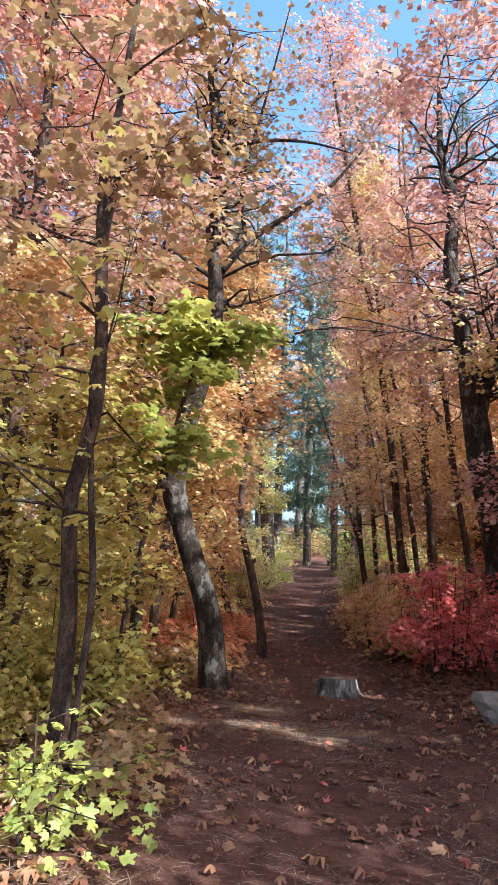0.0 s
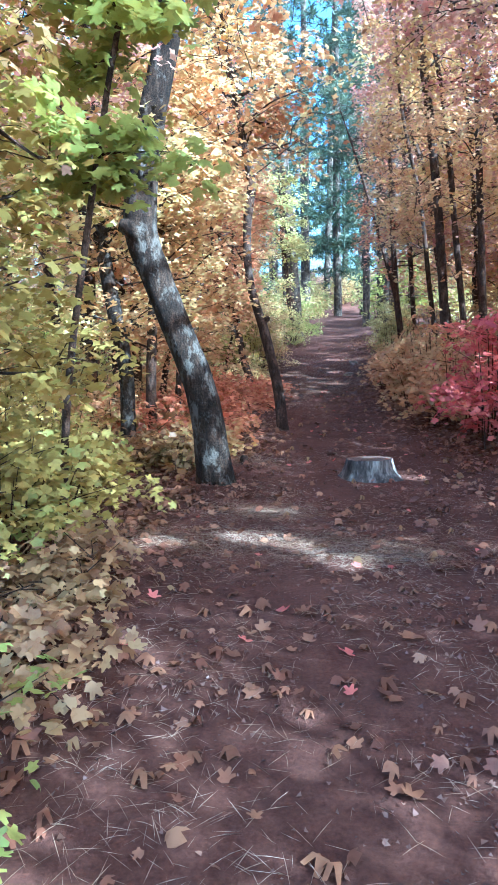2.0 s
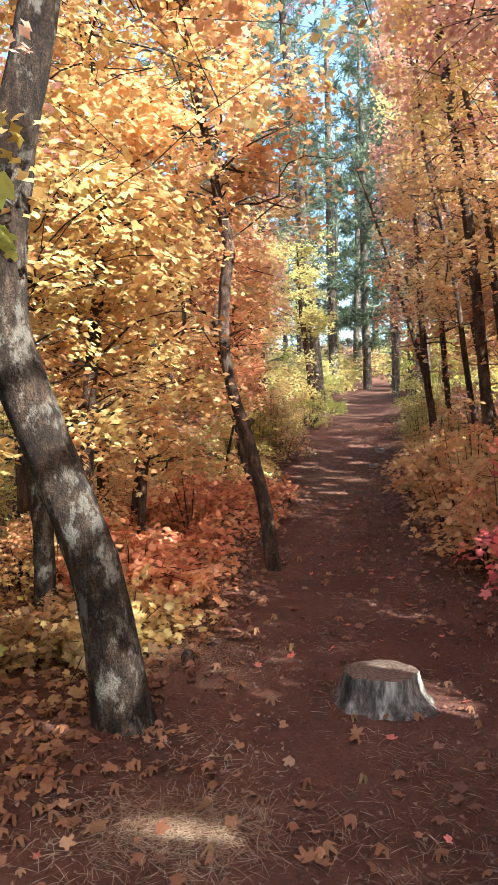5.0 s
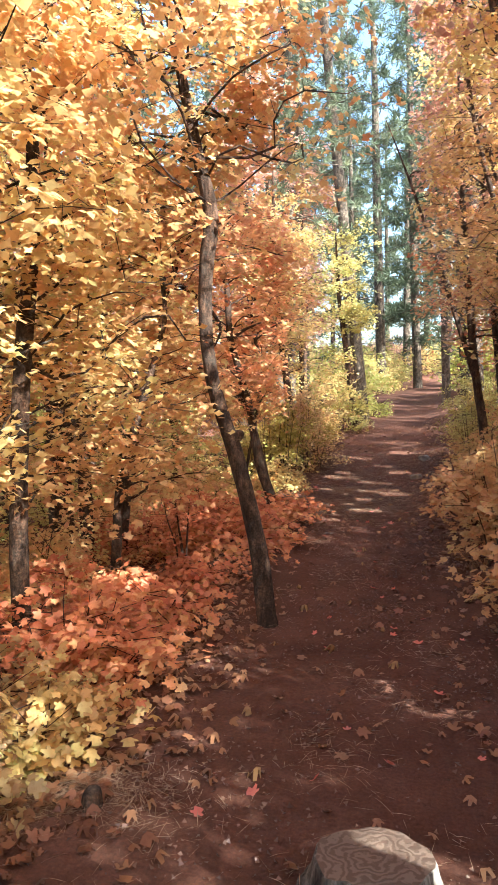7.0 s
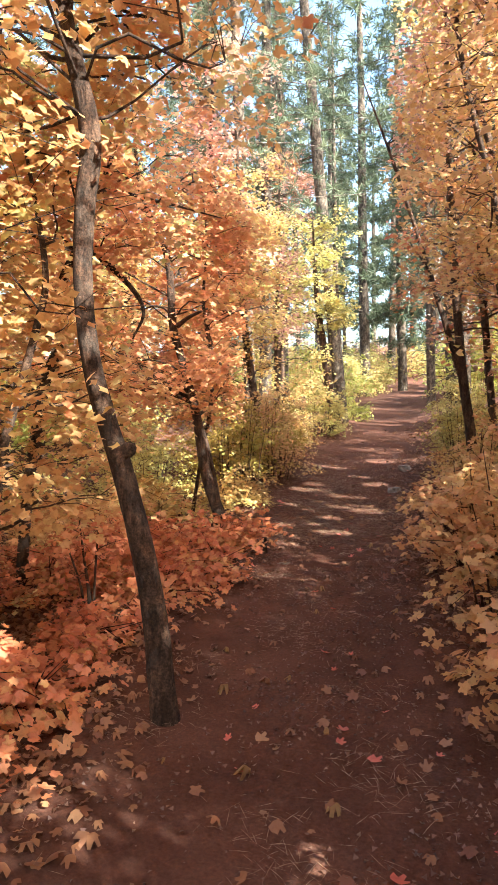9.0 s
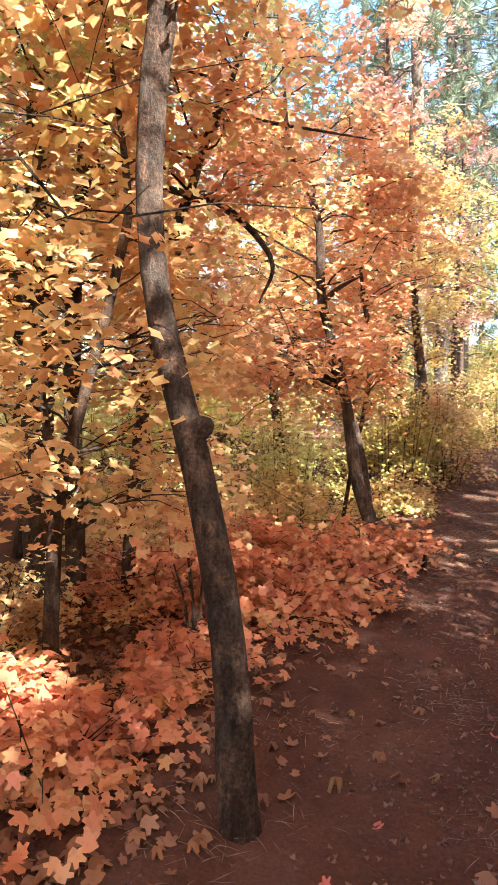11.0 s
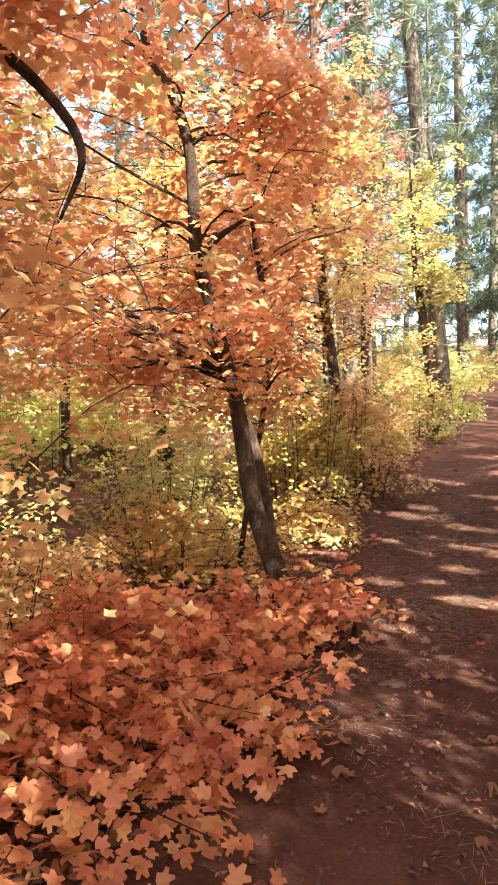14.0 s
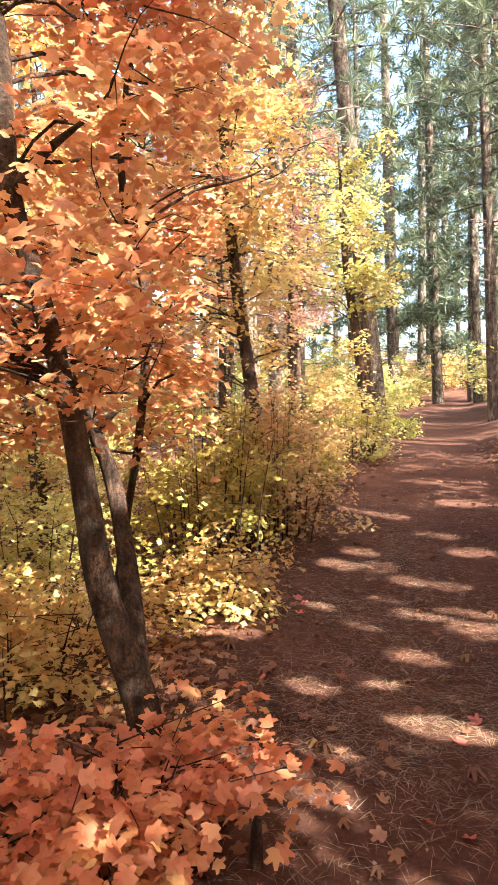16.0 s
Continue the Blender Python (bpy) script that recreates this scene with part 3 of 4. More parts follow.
def oak_details():
    """The torn pale scar on the oak and a dead twig caught across it."""
    o = Vector(oak.location)
    line = smooth_line([(-0.97, 6.02, 2.56, 0.010), (-0.88, 6.0, 2.52, 0.012), (-0.80, 6.0, 2.50, 0.010), (-0.72, 6.02, 2.44, 0.004)], 12)
    line[:, :3] -= np.array(o)
    vs, fs = tube(line, 6)
    part("dead_twig", mesh_of("dead_twig", vs, fs, WOOD_SIDE), oak, "pale grey dead twig")
    rows = [(2.36, 0.012), (2.42, 0.03), (2.50, 0.034), (2.60, 0.026), (2.68, 0.006)]
    vs, fs = [], []
    for z, w in rows:
        cx = -0.86 + (z - 2.4) * 0.10
        vs += [(cx - w - o.x, 6.095 - o.y, z - o.z), (cx - o.x, 6.072 - o.y, z - o.z), (cx + w - o.x, 6.09 - o.y, z - o.z)]
    for k in range(len(rows) - 1):
        fs += [(3 * k, 3 * k + 1, 3 * k + 4, 3 * k + 3), (3 * k + 1, 3 * k + 2, 3 * k + 5, 3 * k + 4)]
    part("bark_scar", mesh_of("bark_scar", vs, fs, WOOD_SIDE), oak, "pale torn bark scar")


oak_details()

plant("maple_sapling", "slim young maple with yellow green leaves", "tree",
      [stem((-1.0, 4.45, -0.1, 0.026), (-0.92, 4.45, 0.9, 0.022), (-0.78, 4.45, 1.7, 0.018), (-0.64, 4.45, 2.4, 0.015), (-0.55, 4.45, 2.9, 0.012), (-0.7, 4.6, 3.5, 0.005))],
      LIME, 1.7, 3.3, 0.44, 22, per=12, size=0.10, seed=12, shape=MAPLE, limb_r=0.008, lift=0.25, per_branch=4, sides=8, prune=False, radius=0.17, leafy=2,
      extra=[stem((-0.58, 4.45, 2.7, 0.012), (-0.35, 4.5, 3.0, 0.009), (-0.15, 4.5, 3.12, 0.006), (0.05, 4.5, 3.15, 0.003)), stem((-0.6, 4.45, 2.75, 0.01), (-0.8, 4.5, 3.05, 0.007), (-0.95, 4.5, 3.15, 0.005), (-1.1, 4.5, 3.2, 0.003))])

plant("maple_tree", "two-stemmed young maple with a yellow and orange crown", "tree",
      [stem((-0.98, 3.1, -0.1, 0.064), (-0.97, 3.1, 0.3, 0.053), (-0.97, 3.1, 0.85, 0.048), (-1.03, 3.1, 1.48, 0.046), (-1.0, 3.1, 1.72, 0.048), (-0.94, 3.1, 2.1, 0.043), (-0.95, 3.1, 2.52, 0.038), (-1.01, 3.1, 3.14, 0.036), (-1.04, 3.1, 3.64, 0.031), (-0.99, 3.1, 4.05, 0.025), (-0.95, 3.1, 4.65, 0.019), (-0.9, 3.1, 5.6, 0.005)),
       stem((-0.86, 3.0, -0.1, 0.020), (-0.85, 3.0, 0.4, 0.019), (-0.84, 3.05, 1.02, 0.019), (-0.92, 3.1, 1.62, 0.017), (-0.95, 3.12, 2.2, 0.010), (-0.8, 3.1, 3.2, 0.004))],
      # The brown orange upper leaves take dark RUSSET to stand for shade.
      YELLOW_DIM, 1.0, 5.4, 1.5, 34, per=11, size=0.082, upper=(RUSSET, 2.5), seed=13, shape=MAPLE, squash=1.2, per_branch=6, clear=True,
      extra=[stem((-1.0, 3.1, 3.1, 0.026), (-0.96, 3.1, 3.5, 0.022), (-0.9, 3.1, 3.75, 0.018), (-0.5, 3.15, 3.8, 0.008))])

plant("maple_tree", "slender curved maple with an orange crown at the trail edge", "tree",
      [stem((0.1, 9.17, -0.1, 0.085), (0.08, 9.19, 0.05, 0.068), (0.0, 9.27, 0.6, 0.06), (-0.15, 9.32, 1.2, 0.059), (-0.31, 9.34, 1.75, 0.052), (-0.355, 9.34, 2.2, 0.048), (-0.335, 9.34, 2.6, 0.05), (-0.295, 9.34, 2.95, 0.052), (-0.41, 9.34, 3.5, 0.04), (-0.58, 9.34, 4.45, 0.031), (-0.72, 9.3, 5.4, 0.016), (-0.72, 9.3, 6.2, 0.005))],
      ORANGE, 3.0, 6.0, 2.0, 62, per=19, size=0.078, seed=14, shape=MAPLE, per_branch=7, sides=18,
      extra=[stem((-0.18, 9.32, 1.33, 0.05), (-0.115, 9.31, 1.36, 0.04), (-0.09, 9.3, 1.37, 0.02))])

plant("maple_tree", "dark twin-stemmed maple with an orange red crown", "tree",
      [stem((-0.60, 13.5, -0.05, 0.090), (-0.63, 13.5, 0.22, 0.072), (-0.78, 13.5, 0.68, 0.061), (-0.86, 13.5, 1.15, 0.056), (-0.93, 13.5, 1.55, 0.050), (-1.07, 13.5, 2.08, 0.045), (-1.16, 13.5, 2.46, 0.043), (-1.19, 13.5, 3.08, 0.037), (-1.31, 13.5, 3.5, 0.032), (-1.51, 13.5, 3.95, 0.026), (-1.6, 13.5, 5.2, 0.006)),
       stem((-0.66, 13.58, 0.12, 0.05), (-0.80, 13.82, 0.65, 0.045), (-0.95, 14.02, 1.10, 0.04), (-1.05, 14.0, 1.40, 0.036), (-1.06, 13.7, 1.75, 0.025))],
      PEACH, 1.5, 5.0, 2.0, 74, per=19, size=0.078, seed=15, shape=MAPLE, per_branch=7, sides=16,
      extra=[stem((-1.05, 14.0, 1.38, 0.026), (-0.95, 13.97, 1.45, 0.02), (-0.89, 13.95, 1.48, 0.01)),
             stem((-1.14, 13.5, 2.4, 0.03), (-0.95, 13.4, 2.5, 0.022), (-0.7, 13.3, 2.58, 0.008))])

plant("maple_tree", "thin dark crooked maple in amber leaves", "tree",
      [stem((-1.35, 14.75, -0.1, 0.028), (-1.2, 14.7, 0.7, 0.025), (-1.03, 14.6, 1.4, 0.024), (-0.95, 14.53, 2.1, 0.026), (-1.02, 14.5, 2.5, 0.025), (-1.06, 14.5, 2.9, 0.02), (-1.0, 14.5, 3.6, 0.014), (-1.1, 14.5, 4.6, 0.004))],
      PEACH, 1.2, 4.4, 1.4, 34, per=14, size=0.078, seed=24, limb_r=0.01, sides=8)

plant("maple_tree", "stout dark maple with forked trunk among orange leaves", "tree",
      [stem((-2.39, 11, -0.5, 0.162), (-2.40, 11, 0.0, 0.128), (-2.41, 11, 0.82, 0.115), (-2.41, 11, 1.8, 0.106), (-2.36, 11, 3.39, 0.085), (-2.34, 11, 5.03, 0.068), (-2.3, 11, 7.5, 0.025)),
       stem((-2.17, 11.1, -0.4, 0.076), (-2.18, 11.1, 0.6, 0.068), (-2.17, 11.1, 1.97, 0.060), (-2.05, 11.1, 3.2, 0.043), (-1.9, 11, 4.6, 0.017))],
      ORANGE, 0.8, 7.0, 2.2, 66, upper=(YELLOW, 2.7), per=18, size=0.078, seed=16, per_branch=7,
      extra=[stem((-2.41, 11, 1.7, 0.075), (-2.69, 10.95, 2.27, 0.06), (-2.9, 10.9, 3.14, 0.05), (-3.1, 10.9, 3.9, 0.03), (-3.3, 10.9, 5, 0.01))])

plant("maple_tree", "crooked thin maple with amber leaves", "tree",
      [stem((-1.36, 9.9, -0.25, 0.048), (-1.34, 9.9, 0.38, 0.040), (-1.27, 9.9, 1.0, 0.036), (-1.08, 9.9, 1.57, 0.029), (-0.91, 9.9, 2.07, 0.024), (-0.85, 9.9, 2.45, 0.018), (-1.0, 9.9, 3.4, 0.005)),
       stem((-1.28, 9.9, 0.95, 0.024), (-1.38, 9.9, 1.48, 0.020), (-1.41, 9.9, 2.05, 0.014), (-1.35, 9.9, 2.9, 0.004))],
      ORANGE, 0.7, 3.3, 1.3, 40, per=16, size=0.078, seed=17, shape=MAPLE, per_branch=5, sides=10)

plant("maple_tree", "maple with a long drooping bare arched limb", "tree",
      [stem((-1.95, 11.4, -0.4, 0.056), (-1.75, 11.2, 0.7, 0.049), (-1.46, 11, 1.66, 0.041), (-1.29, 11, 2.1, 0.038), (-1.27, 11, 2.5, 0.034), (-1.15, 11, 2.75, 0.030), (-1.03, 11, 3.06, 0.026), (-0.89, 11, 3.31, 0.018), (-0.69, 11, 3.8, 0.005))],
      PEACH, 1.7, 3.9, 1.2, 18, per=14, size=0.078, seed=18, per_branch=6, sides=12,
      extra=[stem((-1.94, 11.3, 3.08, 0.022), (-1.43, 11.3, 2.87, 0.026), (-1.12, 11.3, 2.76, 0.025), (-0.86, 11.35, 2.53, 0.022), (-0.76, 11.4, 2.32, 0.016), (-0.86, 11.4, 2.1, 0.006)),
             stem((-1.1, 11.05, 3.0, 0.02), (-1.0, 11.2, 3.24, 0.016), (-0.58, 11.3, 3.16, 0.011), (-0.07, 11.3, 3.0, 0.004))])

plant("maple_tree", "maple trunk behind the oak with blotched grey bark", "tree",
      [stem((-1.55, 8.0, -0.3, 0.096), (-1.5, 7.9, 0.5, 0.080), (-1.5, 7.8, 1.0, 0.076), (-1.62, 7.75, 1.8, 0.068), (-1.7, 7.7, 2.55, 0.062), (-1.71, 7.7, 3.2, 0.056), (-1.68, 7.7, 4.2, 0.044), (-1.4, 7.7, 6.4, 0.008))],
      AMBER, 1.0, 6.2, 2.0, 50, per=18, size=0.078, seed=19, bark=BARK_OAK, per_branch=7)

plant("maple_tree", "dark slim maple over yellow undergrowth", "tree",
      [stem((-1.38, 8.5, -0.3, 0.075), (-1.36, 8.4, 0.5, 0.062), (-1.3, 8.4, 1.6, 0.055), (-1.15, 8.4, 3.0, 0.04), (-1.2, 8.4, 4.6, 0.008))],
      ORANGE, 0.8, 4.5, 1.4, 36, per=16, size=0.078, seed=20)

plant("maple_tree", "tall slim maple with grey bark and orange crown", "tree",
      [stem((-2.6, 5.9, -0.3, 0.09), (-2.65, 6, 1.6, 0.075), (-2.69, 6, 3.7, 0.06), (-2.85, 6, 4.96, 0.055), (-2.65, 6, 6.0, 0.045), (-2.75, 6, 7.0, 0.035), (-2.9, 6, 8.6, 0.008))],
      ROSE, 2.0, 8.3, 2.1, 44, per=18, size=0.078, seed=21)

plant("maple_sapling", "thin leaning maple stem with ochre yellow leaves", "tree",
      [stem((-2.0, 4.4, -0.2, 0.04), (-1.85, 4.5, 0.38, 0.034), (-1.68, 4.5, 1.3, 0.03), (-1.62, 4.5, 1.8, 0.026), (-1.66, 4.5, 2.6, 0.018), (-1.6, 4.5, 3.8, 0.005))],
      YELLOW_DIM, 0.7, 3.7, 1.3, 34, upper=(SAND, 2.7), per=18, size=0.082, seed=22, limb_r=0.011, sides=8)

# right of the trail
plant("oak_tree", "thick dark trunk on the bank with a reddish crown", "tree",
      [stem((3.25, 8.1, 0.1, 0.24), (3.1, 8.1, 0.9, 0.2), (3.0, 8.06, 1.7, 0.18), (2.78, 8.06, 2.9, 0.17), (2.6, 8.06, 4.4, 0.13), (2.4, 8.06, 5.4, 0.11), (2.42, 8.06, 6.5, 0.08), (2.25, 8.06, 7.2, 0.05), (2.2, 8.0, 9.2, 0.01)),
       stem((2.74, 8.06, 3.1, 0.09), (2.95, 8.1, 4.2, 0.08), (3.2, 8.1, 5.6, 0.06), (3.4, 8.2, 8.2, 0.01))],
      AMBER, 3.4, 9.0, 2.9, 90, upper=(ROSE, 4.2), per=19, size=0.082, seed=23, bark=BARK_OAK, limb_r=0.022)
for i, (x, y, lean, r, h, leaf, lab) in enumerate([(x_, y_, l_ * 2.2, r_ * 0.68, h_, f_, n_) for x_, y_, l_, r_, h_, f_, n_ in [
        (3.0, 12.3, -0.55, 0.08, 9.5, AMBER, "amber"), (3.35, 12.6, -0.5, 0.07, 10.0, ROSE, "rose pink"), (2.75, 13.4, -0.45, 0.07, 7.0, AMBER, "amber"),
        (3.3, 14.7, -0.7, 0.09, 8.0, ROSE, "rose pink"), (3.9, 11.6, -0.7, 0.085, 7.5, AMBER, "amber"), (4.4, 10.4, -0.5, 0.08, 7.5, ROSE, "rose pink"),
        (3.6, 16.5, -0.5, 0.07, 7.0, AMBER, "amber"), (4.6, 13.5, -0.5, 0.08, 8.0, ORANGE, "orange"), (3.3, 9.9, -0.6, 0.075, 9.5, ROSE, "rose pink"), (4.1, 6.2, -0.3, 0.07, 6.5, ROSE, "rose pink"),
        (3.0, 11.2, -0.4, 0.075, 11.5, ROSE, "rose pink"), (2.8, 16.4, -0.5, 0.08, 13.0, ROSE, "rose pink")]]):
    z = g1(x, y) - 0.12
    plant("maple_tree", f"slim leaning maple on the bank with {lab} leaves", "tree",
          [stem((x, y, z, r * 1.2), (x - 0.02, y, z + 0.3, r), (x + lean * 0.25, y, z + h * 0.25, r * 0.9), (x + lean * 0.45, y, z + h * 0.45, r * 0.75), (x + lean * 0.85, y, z + h * 0.7, r * 0.5), (x + lean, y, z + h, 0.01))],
          AMBER if i % 2 else SAND, z + 2.2, z + h * 0.96, 1.9, 34, upper=(leaf, z + 3.6 + 0.5 * (i % 4)), per=18, size=0.078, seed=30 + i, group="slim maples on the bank", sides=10)

for i, (x, y, lean, h, low, leaf, lab) in enumerate([(2.7, 12.4, -2.1, 13.5, 6.2, ROSE, "rose pink"), (-2.3, 9.3, 0.2, 10.5, 5.6, ROSE, "rose pink"), (-3.1, 7.4, 0.3, 10.5, 5.2, CORAL, "coral red"),
                                                      (-2.2, 5.2, -0.2, 8.5, 4.2, ROSE, "rose pink"), (3.0, 5.4, -0.4, 9.5, 5.4, ROSE, "rose pink")]):
    z = g1(x, y) - 0.12
    plant("maple_tree", f"tall slim maple with a high {lab} crown", "tree",
          [stem((x, y, z, 0.1), (x - 0.02, y, z + 0.3, 0.08), (x + lean * 0.2, y, z + h * 0.3, 0.07), (x + lean * 0.6, y, z + h * 0.65, 0.05), (x + lean, y, z + h, 0.008))],
          leaf, z + low, z + h * 0.97, 2.2, 52, per=15, size=0.085, seed=70 + i, sides=10, prune=False, group="tall maples")

plant("maple_tree", "slim forked maple beside the trail with red leaves", "tree",
      [stem((2.3, 15, 0.3, 0.075), (2.25, 15, 1.1, 0.062), (2.12, 15, 2.1, 0.055), (2.0, 15, 3.7, 0.045), (1.94, 15, 5.2, 0.035), (1.9, 15, 7.2, 0.008)),
       stem((2.2, 15, 1.6, 0.04), (1.75, 15, 3.1, 0.03), (1.3, 15, 4.5, 0.02), (0.9, 15, 5.6, 0.006))],
      CORAL, 2.2, 7.0, 1.9, 46, per=14, size=0.078, upper=(ROSE, 4.0), seed=41, per_branch=5, sides=12)

plant("maple_tree", "maple with shaggy dark trunk in yellow leaves", "tree",
      [stem((-0.97, 17.9, 0.1, 0.1), (-0.99, 17.9, 0.56, 0.08), (-1.04, 17.9, 1.55, 0.07), (-1.18, 17.8, 2.87, 0.06), (-1.2, 17.5, 4.5, 0.05), (-1.2, 17.5, 6.0, 0.01))],
      AMBER, 0.9, 5.8, 1.7, 60, per=18, size=0.078, seed=42)
plant("maple_tree", "yellow and amber maple with dark trunk by the trail", "tree",
      [stem((0.0, 23.0, 0.4, 0.16), (-0.02, 23, 1.2, 0.12), (-0.2, 23, 2.6, 0.09), (-0.4, 23, 4.2, 0.06), (-0.5, 23, 6.2, 0.01))],
      AMBER, 1.2, 6.0, 2.1, 44, upper=(YELLOW, 2.4), per=14, size=0.09, seed=43)


plant("maple_sapling", "bare dark sapling with thin upright stems", "tree",
      [stem((-1.08, 10.92, -0.12, 0.017), (-1.09, 10.92, 0.15, 0.014), (-1.12, 10.92, 0.4, 0.010), (-1.16, 10.92, 0.8, 0.003)),
       stem((-1.06, 10.93, -0.1, 0.013), (-1.04, 10.93, 0.2, 0.010), (-1.02, 10.95, 0.5, 0.007), (-0.99, 10.95, 0.75, 0.002)),
       stem((-1.1, 10.9, -0.1, 0.011), (-1.15, 10.9, 0.2, 0.009), (-1.22, 10.88, 0.45, 0.006), (-1.25, 10.88, 0.65, 0.002))],
      CORAL, 0.25, 0.75, 0.32, 16, per=3, size=0.07, seed=25, limb_r=0.005, sides=7, radius=0.14, per_branch=4)


# ---- shrubs ----
def shrub(x, y, w, h, leaf, label, seed, n=60, per=16, size=0.078, squash=1.0, name="maple_shrub", radius=0.2, shape=None, wild=0.16, twigs=True):
    """A low mound of maple shoots."""
    rng = np.random.default_rng(seed)
    z = g1(x, y)
    root = tagged(new(name), label, "shrub")
    root.location = (x, y, z)
    wood, cs = Wood(), []
    for i in range(max(6, n // 5)):
        a, r = rng.uniform(0, 6.283), w * math.sqrt(rng.uniform(0, 1)) * 0.85
        px, py = r * math.cos(a), r * math.sin(a) * squash
        b = g1(x + px * 0.7, y + py * 0.7) - z
        top = b + h * (1 - 0.55 * (r / w) ** 2) * rng.uniform(0.55, 1.05)
        wood.add([(px * 0.7, py * 0.7, b - 0.05, 0.009), (px * 0.8, py * 0.8, b + (top - b) * 0.5, 0.006), (px, py, top, 0.002)], 5, 4)
        for k in range(5):
            s = rng.uniform(0.3, 1.05)
            q = np.array([px * (0.7 + 0.3 * s), py * (0.7 + 0.3 * s), b + (top - b) * s]) + rng.normal(0, wild, 3) * (1, 1, 0.4)
            q[2] = max(q[2], g1(x + q[0], y + q[1]) - z + 0.04)
            cs.append(q)
            if twigs:
                wood.add([(px * (0.7 + 0.3 * s), py * (0.7 + 0.3 * s), b + (top - b) * min(s, 1) * 0.9, 0.004), (*q, 0.0015)], 3, 3)
    if shape is None:
        close = y < 14.2 and -1.6 < x < 2.4
        shape, per, size = (MAPLE, int(per * 1.35), size * 0.86) if close else (TRILOBE, int(per * 2.1), size * 0.68)
    p, nor = sprays(np.array(cs), rng, per, radius, lean=0.5)
    ok = ~in_gap(p + (x, y, z)) & (p[:, 2] + z > gz(p[:, 0] + x, p[:, 1] + y) + 0.015)
    p, nor = p[ok], nor[ok]
    tagged(part("brushwood", wood.mesh("brushwood", BARK_MAPLE), root), kind="stuff")
    part("foliage", scatter("foliage", shape, p, nor, size * rng.uniform(0.65, 1.2, len(p)), rng, leaf), root)
    return root


